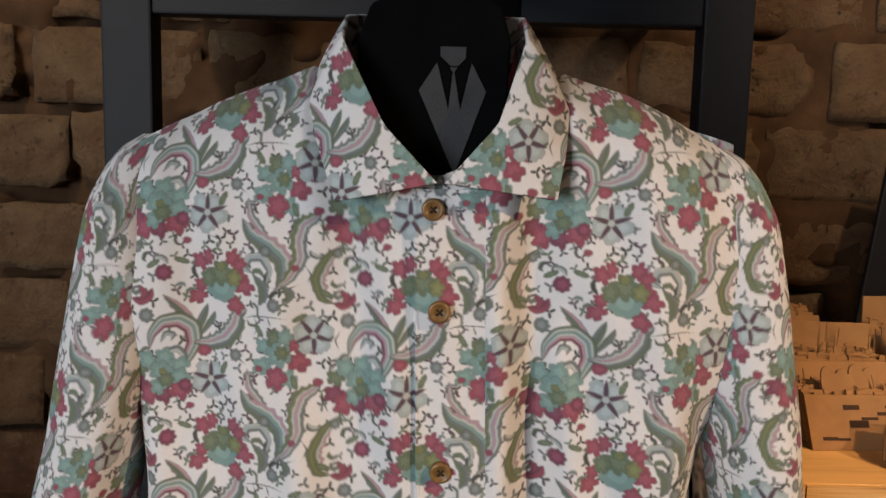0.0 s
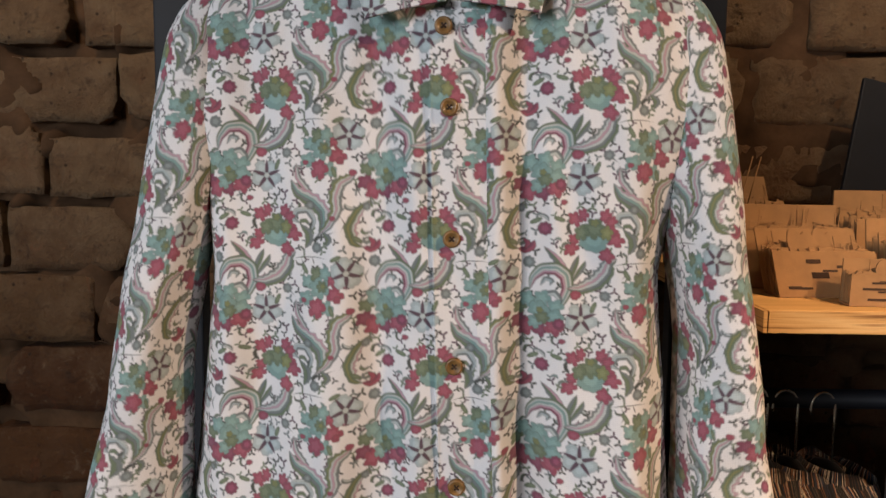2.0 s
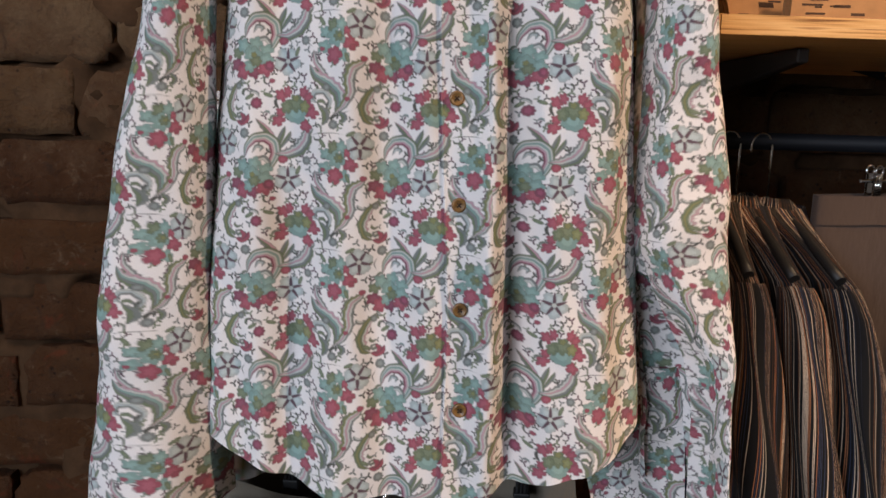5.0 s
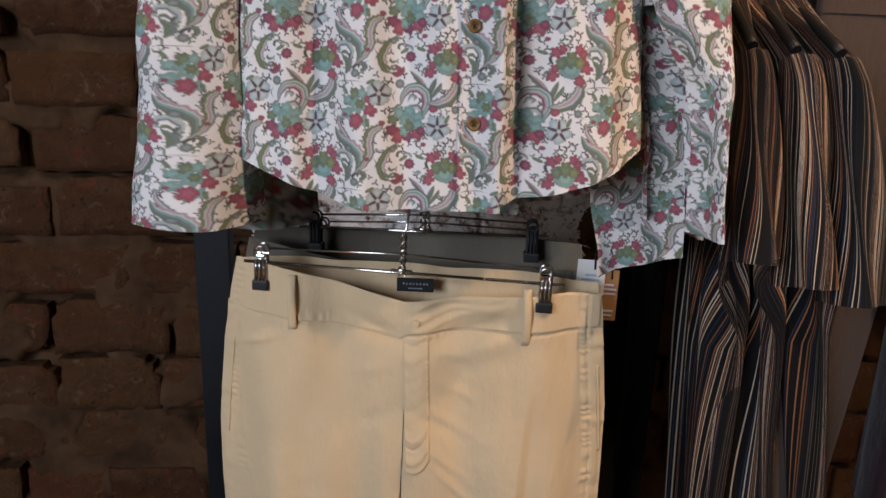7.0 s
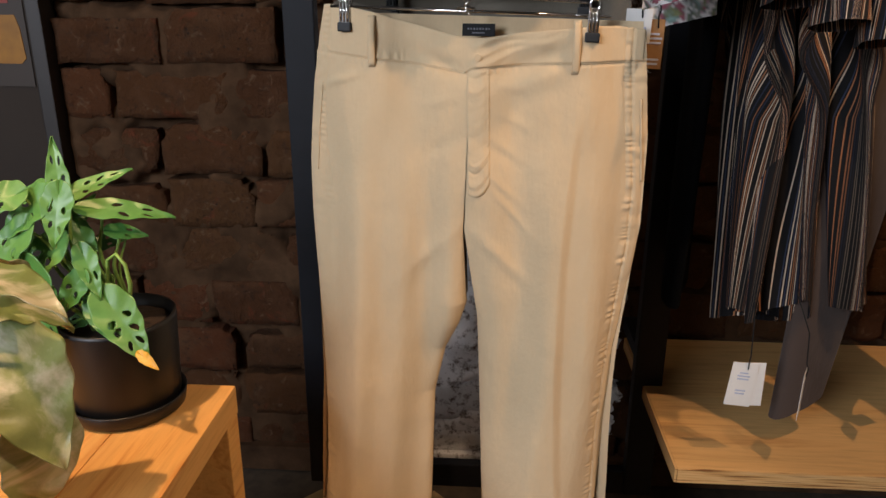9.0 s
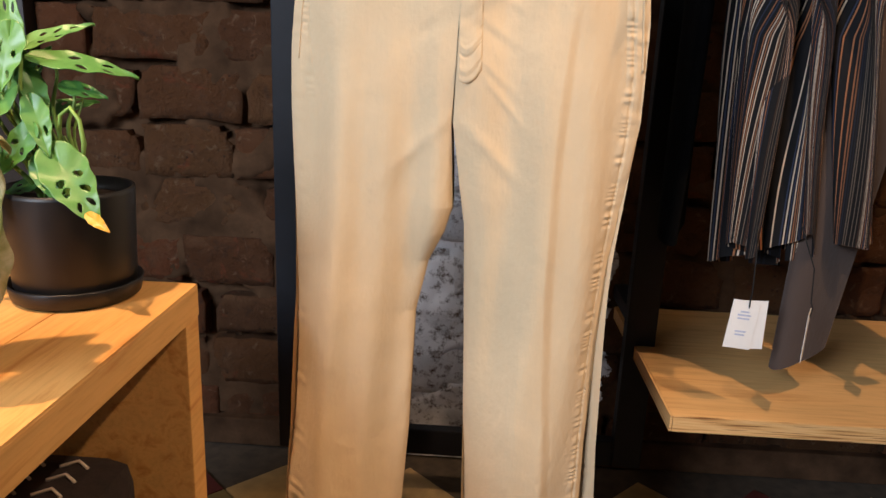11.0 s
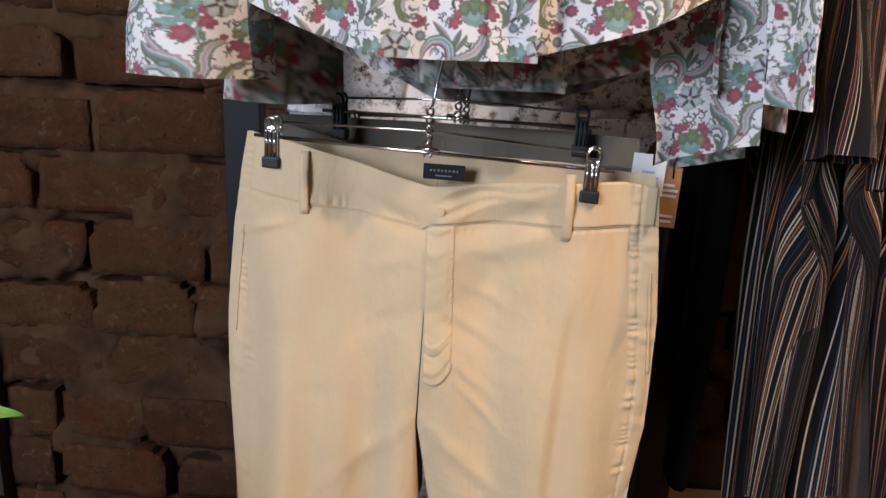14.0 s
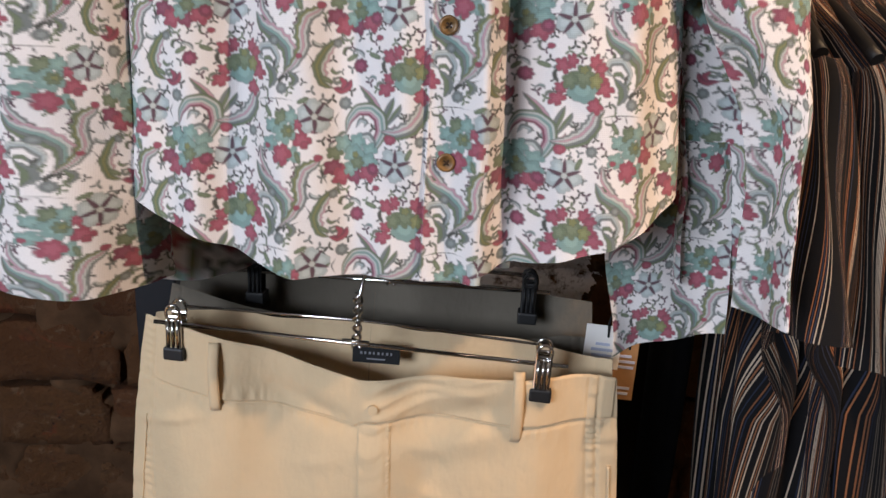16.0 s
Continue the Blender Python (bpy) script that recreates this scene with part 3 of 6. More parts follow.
    # thistle
    for cx, cy, r, t in ((275, 470, 27, 0.9), (305, 452, 22, 1.3), (382, 455, 25, 1.9), (405, 478, 22, 2.3), (420, 545, 31, 0.3), (402, 512, 24, 0.0), (262, 585, 28, 2.6), (275, 545, 22, 0.2), (390, 605, 29, 0.8)):
        blob(cx, cy, r, red, 5, 0.28, t, 0.75, t)
    blob(345, 548, 50, teal, 4, 0.06, 0.4, 0.95)
    blob(345, 505, 34, moss, 7, 0.2, 0.2, 1.05)
    blob(300, 522, 22, moss, 5, 0.25, 0.2, 1.2)
    blob(388, 520, 20, olive, 5, 0.25, 0.2, 1.2)
    blob(345, 482, 13, olive, 5, 0.25)
    # stars, round flowers, berries and single leaves
    star(302, 314, 66, 0.3)
    star(2, 152, 66, 0.9)
    for cx, cy, r, c in ((108, 104, 22, slate), (162, 508, 25, wine), (392, 224, 19, slate), (218, 336, 21, wine), (490, 430, 16, slate), (520, 55, 20, slate), (75, 432, 15, slate)):
        blob(cx, cy, r, c, 8, 0.08)
        blob(cx, cy, r * 0.5, tuple(min(1, x * 1.5) for x in c), 5, 0.2, line=False)
    for cx, cy, r in ((280, 222, 22), (18, 300, 16), (470, 262, 12), (610, 250, 13), (585, 480, 12), (232, 405, 13)):
        blob(cx, cy, r, red, 3, 0.08, 0.2, 0.8)
    for cx, cy, a in ((215, 470, 0.3), (130, 480, 2.6), (585, 300, 1.2), (40, 20, 0.5), (350, 270, 2.0), (600, 95, 2.7), (470, 140, 1.0)):
        blob(cx, cy, 21, moss, 2, 0.12, 0.0, 0.45, a)
    return (2 * img + np.roll(img, 1, 0) + np.roll(img, 1, 1)) / 4


PRINT = draw_print()


def printed(uv):
    """The print's colour at places measured in metres of cloth."""
    h, w, _ = PRINT.shape
    x = (uv[..., 0] * TILE_N) % w
    y = (uv[..., 1] * TILE_N) % h
    x0, y0 = np.floor(x).astype(int) % w, np.floor(y).astype(int) % h
    fx, fy = (x - np.floor(x))[..., None], (y - np.floor(y))[..., None]
    x1, y1 = (x0 + 1) % w, (y0 + 1) % h
    return (PRINT[y0, x0] * (1 - fx) + PRINT[y0, x1] * fx) * (1 - fy) + (PRINT[y1, x0] * (1 - fx) + PRINT[y1, x1] * fx) * fy


# ---------------------------------------------------------------- floral shirt
# heights are above the floor, x runs along the wall; the shirt's front hangs near y = 0.43
SHIRT_L = [(2.14, -0.206), (2.08, -0.206), (2.05, -0.208), (1.98, -0.208), (1.90, -0.206), (1.83, -0.205), (1.73, -0.214), (1.65, -0.220), (1.50, -0.230), (1.36, -0.240)]
SHIRT_R = [(2.14, 0.190), (2.08, 0.190), (2.05, 0.191), (1.98, 0.190), (1.92, 0.180), (1.86, 0.174), (1.73, 0.180), (1.60, 0.190), (1.50, 0.196), (1.36, 0.200)]
SHOULDER = [(-0.226, 2.060), (-0.205, 2.083), (-0.143, 2.112), (-0.086, 2.133), (-0.062, 2.122), (-0.035, 2.078), (-0.01, 2.064), (0.0, 2.064), (0.03, 2.078), (0.055, 2.120), (0.078, 2.131), (0.12, 2.117), (0.177, 2.090), (0.21, 2.066)]
HEM = [(-0.24, 1.370), (-0.226, 1.364), (-0.154, 1.337), (-0.125, 1.328), (-0.09, 1.320), (-0.044, 1.319), (0.002, 1.320), (0.053, 1.328), (0.10, 1.341), (0.138, 1.353), (0.185, 1.377), (0.20, 1.384)]


def front_y(x, z):
    """Depth of the shirt's front, with its hanging folds."""
    down = step(2.08, 1.35, z)
    y = tab(z, [(2.2, 0.446), (2.05, 0.440), (1.7, 0.424), (1.5, 0.415), (1.3, 0.392)]) - (0.045 + 0.045 * down) * (x + 0.01)
    amp = 0.3 + 1.05 * down
    amp = amp * (1 - 0.55 * step(1.44, 1.32, z))
    y = y + (0.35 + 0.65 * amp) * (0.024 * np.exp(-((x - 0.058 - 0.010 * down) / 0.012) ** 2) - 0.014 * np.exp(-((x - 0.036 - 0.008 * down) / 0.012) ** 2) - 0.014 * np.exp(-((x - 0.125) / 0.030) ** 2))
    y = y + amp * (0.011 * np.exp(-((x + 0.050 + 0.01 * np.sin(z * 5)) / 0.020) ** 2) - 0.010 * np.exp(-((x + 0.095) / 0.026) ** 2) + 0.013 * np.exp(-((x + 0.160 - 0.02 * down) / 0.024) ** 2) + 0.010 * np.exp(-((x - 0.170) / 0.018) ** 2))
    y = y + amp * 0.0025 * np.sin(x * 118 + z * 4.0) + 0.003 * np.sin(x * 30 - z * 22 + 1.2 * np.sin(z * 9)) * (1 - 0.5 * down)
    y = y + 0.005 * np.sin(x * 22 - z * 14) * step(2.06, 1.9, z)
    y = y + 0.0045 * step(2.05, 1.97, z) * np.exp(-((x + 0.12 - 0.35 * (z - 1.85)) / 0.016) ** 2) * step(1.6, 1.8, z) + 0.0045 * step(2.05, 1.97, z) * np.exp(-((x - 0.115 + 0.30 * (z - 1.85)) / 0.015) ** 2) * step(1.55, 1.75, z)
    side = step(0.0, -0.03, x) * step(2.05, 1.92, z)
    y = y + side * (0.0036 * np.sin(81.6 * (x + 0.148 + 0.010 * np.sin(z * 7))) + 0.0016 * np.sin(60 * x - 26 * z))
    y = y + 0.0012 * np.sin(x * 190 + z * 31) + 0.001 * np.sin(z * 75 + x * 60)
    return y


def middle_x(z):
    """The line down which the two fronts overlap."""
    return tab(z, [(2.06, -0.008), (1.9, -0.004), (1.7, 0.003), (1.5, 0.013), (1.3, 0.010)]) + 0.008


def shirt_front(res):
    nx, nz = int(0.44 / res), int(0.80 / res)
    u = np.linspace(0, 1, nx)[None, :]
    v = np.linspace(0, 1, nz)[:, None]
    xs = -0.206 + 0.396 * u
    top = tab(xs, SHOULDER)
    bot = tab(-0.24 + 0.44 * u, HEM)
    z = top + (bot - top) * v
    x = tab(z, SHIRT_L) * (1 - u) + tab(z, SHIRT_R) * u
    y = front_y(x, z)
    side = np.abs(2 * u - 1)
    y = y + (0.018 + 0.037 * step(1.98, 1.84, z)) * np.clip((side - 0.80) / 0.20, 0, 1) ** 2.2 + 0.050 * np.exp(-(top - z) / 0.022) * step(0.035, 0.075, np.abs(xs + 0.004)) * np.ones_like(z)
    P = np.stack([x, y, z], -1)
    uv = np.stack([x + np.where(x < middle_x(z), 0.0776, -0.0422), 1.888 - z + 0 * x], -1)
    return P, uv


def shirt_back(res):
    nx, nz = int(0.44 / res), int(0.80 / res)
    u = np.linspace(0, 1, nx)[None, :]
    v = np.linspace(0, 1, nz)[:, None]
    xs = -0.206 + 0.396 * u
    top = np.maximum(tab(xs, SHOULDER), 2.13 - 0.35 * np.maximum(np.abs(xs) - 0.07, 0))
    bot = tab(-0.24 + 0.44 * u, HEM) - 0.028 * np.sin(np.pi * u)
    z = top + (bot - top) * v
    x = tab(z, SHIRT_L) * (1 - u) + tab(z, SHIRT_R) * u
    side = np.abs(2 * u - 1)
    fy = front_y(x, z) + 0.055
    y = fy + (0.045 + 0.05 * step(2.1, 1.5, z)) * (1 - side ** 3) ** 0.7 * (1 - np.exp(-(top - z) / 0.03)) + 0.006 * np.sin(x * 70) * step(2.0, 1.4, z) + 0.0
    return np.stack([x, y, z], -1), np.stack([x * 1.02 + 0.11, 2.23 - z + 0 * x], -1)


def sleeve(outer, inner, inner_front, mid_y, deep, low_front, low_inner, low_outer, res, uvx, drop, fold):
    """A hanging sleeve as a flattened open tube. Tables give x or y by height; the back of the cuff may hang lower than its front."""
    zt = 2.086
    na, nz = int(0.25 / res), int((zt - low_front) / res)
    a = np.linspace(0, 2 * np.pi, na, endpoint=False)[None, :]
    v = np.linspace(0, 1, nz)[:, None]
    sign = -1.0 if outer[0][1] < 0 else 1.0
    ca, sa = np.cos(a), np.sin(a)
    near = step(-0.8, 0.7, sa)
    low = low_front * near + (low_inner + (low_outer - low_inner) * (0.5 + 0.5 * ca)) * (1 - near)
    z = zt + (low - zt) * v
    xo = tab(z, outer)
    xi = tab(z, inner) * (1 - near) + tab(z, inner_front) * near
    c, hw = (xo + xi) / 2, np.abs(xo - xi) / 2
    x = c + sign * hw * np.sign(ca) * np.abs(ca) ** 0.8
    y = tab(z, mid_y) - tab(z, deep) * np.sign(sa) * np.abs(sa) ** 0.75
    wr = step(2.05, 1.8, z) * (0.6 + 0.4 * step(1.6, 1.35, z))
    y = y + wr * (0.004 * np.sin(z * 40 + fold + a) + 0.002 * np.sin(z * 83 + 2 * a + fold) + 0.005 * np.sin(3 * a + fold + 2 * np.sin(z * 9)))
    x = x + wr * 0.0010 * np.sin(z * 33 + fold * 2)
    P = np.stack([x, y, z], -1)
    uv = np.stack([uvx - sign * a * 0.038 + 0 * z, drop - z], -1)
    return P, uv


def round_button(radius, at, parent):
    """A four-hole horn button facing the camera's side, with its thread."""
    bm = lathe([(0.0001, 0.0030), (radius * 0.55, 0.0030), (radius * 0.66, 0.0042), (radius * 0.9, 0.0042), (radius, 0.0028), (radius * 0.96, 0.0), (0.0001, 0.0)], 28)
    bmesh.ops.transform(bm, matrix=pose(*at, 90, 0, -3), verts=bm.verts)
    b = part("button", bm, M_BUTTON, parent, "brown horn button")
    th = bmesh.new()
    r = radius * 0.2
    for dx in (-r, r):
        for dz in (-r, r):
            absorb(th, tube([(at[0] + dx, at[1] - 0.0036, at[2] + dz), (at[0] + dx, at[1] - 0.0012, at[2] + dz)], 0.0008, 6))
    absorb(th, tube([(at[0] - r, at[1] - 0.0036, at[2] - r), (at[0] + r, at[1] - 0.0036, at[2] + r)], 0.0006, 5))
    absorb(th, tube([(at[0] + r, at[1] - 0.0036, at[2] - r), (at[0] - r, at[1] - 0.0036, at[2] + r)], 0.0006, 5))
    part("button_thread", th, M_THREAD, b)


def collar_leaf(fold, edge, res, uvx, sx):
    """A turned-down collar half between its fold line and its free edge."""
    n = int(0.22 / res)
    s = np.linspace(0, 1, n)
    k = np.linspace(0, 1, len(fold))
    F = np.stack([np.interp(s, k, [p[i] for p in fold]) for i in range(3)], -1)
    O = np.stack([np.interp(s, k, [p[i] for p in edge]) for i in range(3)], -1)
    for A in (F, O):
        for _ in range(max(2, int(0.012 / res))):
            A[1:-1] = 0.25 * A[:-2] + 0.5 * A[1:-1] + 0.25 * A[2:]
    m = int(0.07 / res)
    w = np.linspace(0, 1, m)[:, None, None]
    P = F[None] * (1 - w) + O[None] * w
    P[..., 1] -= 0.010 * np.sin(np.pi * w[..., 0]) * (0.4 + 0.6 * (1 - s[None]))
    uv = np.stack([uvx + P[..., 0] * 1.05 * sx, 2.2 - P[..., 2] + 0.02], -1)
    return P, uv


def floral_shirt(res, at, turn, label, full=True):
    s = thing("floral_shirt", label, "shirt", at=at, turn=turn)

    def cloth(name, P, uv, wrap=False, label="", keep=None):
        return part(name, sheet(name, P, M_PRINT, uv, printed(uv), wrap, keep), M_PRINT, s, label)

    P, uv = shirt_front(res)
    cloth("front", P, uv)
    P, uv = shirt_back(res * 2.5)
    cloth("back", P, uv)
    top_y = [(2.086, 0.496), (2.06, 0.488), (2.03, 0.482), (1.9, 0.476), (1.6, 0.462), (1.29, 0.452)]
    P, uv = sleeve([(2.086, -0.200), (2.078, -0.211), (2.064, -0.219), (2.045, -0.226), (2.005, -0.234), (1.946, -0.244), (1.88, -0.255), (1.80, -0.269), (1.716, -0.286), (1.6, -0.309), (1.5, -0.322), (1.395, -0.330), (1.29, -0.342)],
                   [(2.086, -0.180), (2.05, -0.182), (2.0, -0.180), (1.94, -0.184), (1.80, -0.212), (1.75, -0.214), (1.66, -0.214), (1.49, -0.212), (1.40, -0.205), (1.29, -0.195)],
                   [(2.086, -0.180), (2.05, -0.182), (2.0, -0.180), (1.94, -0.184), (1.80, -0.219), (1.75, -0.222), (1.66, -0.226), (1.49, -0.230), (1.40, -0.226), (1.29, -0.225)],
                   top_y, [(2.086, 0.006), (2.07, 0.022), (2.04, 0.034), (1.9, 0.042), (1.6, 0.040), (1.29, 0.050)], 1.293, 1.290, 1.290, res * 1.4, 0.037, 1.917, 0.3)
    cloth("sleeve", P, uv, True)
    P, uv = sleeve([(2.086, 0.184), (2.078, 0.196), (2.064, 0.204), (2.045, 0.211), (1.997, 0.220), (1.92, 0.231), (1.846, 0.240), (1.73, 0.255), (1.6, 0.274), (1.5, 0.281), (1.40, 0.286), (1.29, 0.286), (1.23, 0.276)],
                   [(2.086, 0.164), (2.05, 0.166), (2.0, 0.166), (1.94, 0.170), (1.80, 0.192), (1.733, 0.192), (1.59, 0.192), (1.50, 0.196), (1.39, 0.210), (1.30, 0.214), (1.23, 0.214)],
                   [(2.086, 0.164), (2.05, 0.166), (2.0, 0.166), (1.94, 0.170), (1.80, 0.194), (1.733, 0.192), (1.60, 0.190), (1.56, 0.188), (1.52, 0.208), (1.45, 0.252), (1.364, 0.270), (1.29, 0.270)],
                   [(z, y - 0.008) for z, y in top_y], [(2.086, 0.006), (2.07, 0.022), (2.04, 0.034), (1.9, 0.040), (1.6, 0.040), (1.5, 0.046), (1.29, 0.050)], 1.292, 1.300, 1.296, res * 1.4, 0.068, 1.902, 1.9)
    # the sleeve's slit gapes open towards the body
    ang = np.linspace(0, 2 * np.pi, P.shape[1], endpoint=False)[None, :]
    slit = (np.cos(ang) < 0) & (np.sin(ang) > -0.45) & (np.sin(ang) < 0.20) & (P[:-1, :, 2] < 1.53)
    cloth("sleeve", P, uv, True, keep=~slit)
    # the turned cuff of the twisted sleeve, hanging lower than its front
    nx, nz = int(0.11 / res), int(0.17 / res)
    u, v = np.linspace(0, 1, nx)[None, :], np.linspace(0, 1, nz)[:, None]
    low = 1.227 + 0.024 * u
    z = 1.42 + (low - 1.42) * v
    x = (0.196 - 0.034 * step(1.42, 1.33, z) + 0.014 * step(1.33, 1.24, z)) * (1 - u) + (0.262 + 0.014 * v) * u
    y = 0.478 + 0.014 * (1 - (2 * u - 1) ** 2) * v + 0.010 * (1 - v) + 0.004 * np.sin(u * 9 + z * 30)
    cloth("cuff", np.stack([x + 0 * z, y + 0 * z, z + 0 * x], -1), np.stack([x + 0.73, 2.2 - z + 0 * x], -1))
    # placket: a doubled strip down the middle, standing proud of the front
    nz = int(0.75 / res)
    z = np.linspace(2.056, 1.3205, nz)[:, None]
    prof = np.array([(-0.0165, 0.001), (-0.0167, -0.0034), (-0.0155, -0.0048)] + [(q, -0.0046 - 0.0008 * math.cos(q * 180)) for q in np.linspace(-0.0145, 0.0145, max(4, int(0.03 / res)))] + [(q, -0.0042 + 0.0054 * (q - 0.016) / 0.012) for q in np.linspace(0.016, 0.028, max(3, int(0.012 / res)))])
    cx = middle_x(z)
    x = cx + prof[None, :, 0]
    y = front_y(x, z) + prof[None, :, 1]
    P = np.stack([x, y, z + 0 * x], -1)
    cloth("placket", P, np.stack([x + 0.0776, 1.888 - z + 0 * x], -1))
    # collar
    F = [(-0.004, 0.548, 2.176), (-0.040, 0.528, 2.174), (-0.064, 0.482, 2.164), (-0.062, 0.446, 2.145), (-0.034, 0.424, 2.092), (-0.003, 0.420, 2.060)]
    O = [(-0.004, 0.566, 2.128), (-0.060, 0.552, 2.126), (-0.090, 0.505, 2.122), (-0.084, 0.462, 2.106), (-0.074, 0.438, 2.078), (-0.062, 0.424, 2.048)]
    P, uv = collar_leaf(F, O, res, 0.62, 1)
    cloth("collar", P, uv).modifiers.new("thick", "SOLIDIFY").thickness = 0.0022
    F = [(-0.004, 0.548, 2.176), (0.030, 0.526, 2.174), (0.050, 0.478, 2.164), (0.048, 0.440, 2.146), (0.031, 0.420, 2.094), (0.001, 0.418, 2.060)]
    O = [(-0.004, 0.566, 2.128), (0.050, 0.548, 2.126), (0.078, 0.498, 2.122), (0.076, 0.452, 2.105), (0.072, 0.432, 2.080), (0.066, 0.420, 2.052)]
    P, uv = collar_leaf(F, O, res, 0.20, 1)
    cloth("collar", P, uv).modifiers.new("thick", "SOLIDIFY").thickness = -0.0022
    # inner collar band with its wine lining
    q = np.linspace(0, 2 * np.pi, 72, endpoint=False)
    ring = np.stack([-0.006 + 0.053 * np.cos(q), 0.506 + 0.052 * np.sin(q), 0 * q], -1)
    hi = 2.160 - 0.108 * np.clip(-np.sin(q), 0, 1) ** 1.5
    rows = np.stack([ring + np.stack([0 * q, 0 * q, hi], -1), ring * [1.02, 1.01, 1] + np.stack([0 * q, 0 * q, hi - 0.040], -1)])
    part("collar_band", sheet("collar_band", rows, M_LINING, wrap=True), M_LINING, s, "wine red collar lining")
    if full:
        for bx, bz in ((-0.005, 2.044), (0.0, 1.984), (0.003, 1.886), (0.006, 1.789), (0.009, 1.692), (0.013, 1.597), (0.016, 1.502), (0.018, 1.408)):
            round_button(0.0068, (bx, float(front_y(np.array(bx), np.array(bz))) - 0.0050, bz), s)
    return s


def suit_hanger(at):
    """A broad black hanger with a covered neck plate that carries a grey suit emblem."""
    h = thing("clothes_hanger", "black hanger with a dark neck plate and grey suit emblem", "hanger", at=at)
    path = [(x, 0, -0.018 - 0.084 * (abs(x) / 0.19) ** 1.35) for x in np.linspace(-0.17, 0.17, 33)]
    bm = tube(path, [0.008 + 0.004 * (abs(p[0]) / 0.19) for p in path], 10)
    part("shoulder_bar", bm, M_RUBBER, h)
    bm = bmesh.new()
    outline = [(-0.048, 0.0), (-0.040, 0.022), (-0.024, 0.030), (-0.023, 0.11), (0.026, 0.11), (0.027, 0.030), (0.040, 0.022), (0.046, 0.0), (0.044, -0.05), (0.006, -0.118), (-0.006, -0.118), (-0.046, -0.05)]
    ring = [bm.verts.new((x, -0.030, z)) for x, z in outline]
    f = bm.faces.new(ring)
    r = bmesh.ops.extrude_face_region(bm, geom=[f])
    bmesh.ops.translate(bm, vec=(0, 0.010, 0), verts=[v for v in r["geom"] if isinstance(v, bmesh.types.BMVert)])
    bmesh.ops.recalc_face_normals(bm, faces=bm.faces)
    bmesh.ops.bevel(bm, geom=list(bm.edges), offset=0.0015, segments=1, affect="EDGES")
    plate = part("neck_plate", bm, M_BLACK_CLOTH, h)
    shapes = (((-0.010, 0.020), (0.007, 0.020), (0.007, 0.013), (0.002, 0.008), (-0.003, 0.008), (-0.010, 0.014)),
              ((-0.012, 0.010), (-0.004, -0.020), (-0.0015, 0.004), (-0.0035, 0.007), (0.0015, 0.007), (-0.0005, 0.004), (0.004, -0.020), (0.011, 0.010), (0.021, -0.008), (0.010, -0.038), (0.001, -0.062), (-0.010, -0.038), (-0.024, -0.008)))
    for pts in shapes:
        bm = bmesh.new()
        f = bm.faces.new([bm.verts.new((x * 0.92 + 0.012, -0.0306, z * 0.95 - 0.022)) for x, z in pts])
        r = bmesh.ops.extrude_face_region(bm, geom=[f])
        bmesh.ops.translate(bm, vec=(0, -0.0005, 0), verts=[v for v in r["geom"] if isinstance(v, bmesh.types.BMVert)])
        bmesh.ops.recalc_face_normals(bm, faces=bm.faces)
        part("emblem", bm, M_EMBLEM, plate, "dull grey emblem of a suit and tie")
    hook = [(0, 0, 0.0), (0, 0, 0.115)] + [(0.0 + 0.022 - 0.022 * math.cos(a), 0, 0.135 + 0.026 * math.sin(a) + 0.0) for a in np.linspace(0, 3.6, 14)]
    part("hook", tube(hook, 0.0022, 8), M_CHROME, h)
    return h


floral_shirt(0.00078, (0, 0, 0), 0, "white cotton shirt with red and teal floral print")
suit_hanger((-0.006, 0.490, 2.145))
floral_shirt(0.004, (0.040, 0.150, -0.032), 0, "second floral print shirt hanging behind the first", full=False)
suit_hanger((0.034, 0.640, 2.113))

# ---------------------------------------------------------------- trousers


class Cut:
    """Outline of a pair of trousers by height, in the frame of its own hanger."""
    left = [(1.24, -0.252), (1.193, -0.264), (1.124, -0.277), (1.01, -0.288), (0.93, -0.289), (0.767, -0.285), (0.65, -0.284), (0.43, -0.294), (0.316, -0.304), (0.17, -0.312)]
    right = [(1.24, 0.182), (1.20, 0.186), (1.13, 0.194), (1.055, 0.202), (0.93, 0.203), (0.735, 0.183), (0.60, 0.176), (0.44, 0.170), (0.354, 0.171), (0.17, 0.176)]
    seam_l = [(1.24, -0.044), (1.0, -0.050), (0.92, -0.053), (0.80, -0.046), (0.76, -0.058), (0.715, -0.079), (0.634, -0.096), (0.44, -0.101), (0.17, -0.118)]
    seam_r = [(1.24, -0.044), (1.0, -0.049), (0.92, -0.051), (0.80, -0.034), (0.775, -0.030), (0.60, -0.022), (0.44, -0.016), (0.17, -0.008)]
    front_top = [(-0.252, 1.232), (-0.218, 1.228), (-0.185, 1.222), (-0.15, 1.212), (-0.11, 1.202), (-0.075, 1.193), (-0.05, 1.188), (-0.02, 1.190), (0.02, 1.196), (0.06, 1.200), (0.09, 1.203), (0.114, 1.206), (0.15, 1.206), (0.186, 1.202)]


WAIST_SEAM = [(-0.30, 1.170), (-0.258, 1.168), (-0.121, 1.154), (-0.053, 1.143), (-0.045, 1.149), (0.059, 1.158), (0.181, 1.162), (0.21, 1.160)]


def side_seam(z):
    """The stitched side seam with the pocket beside it."""
    return tab(z, [(1.17, 0.170), (1.10, 0.176), (0.99, 0.186), (0.90, 0.184), (0.735, 0.166), (0.60, 0.160), (0.17, 0.158)])


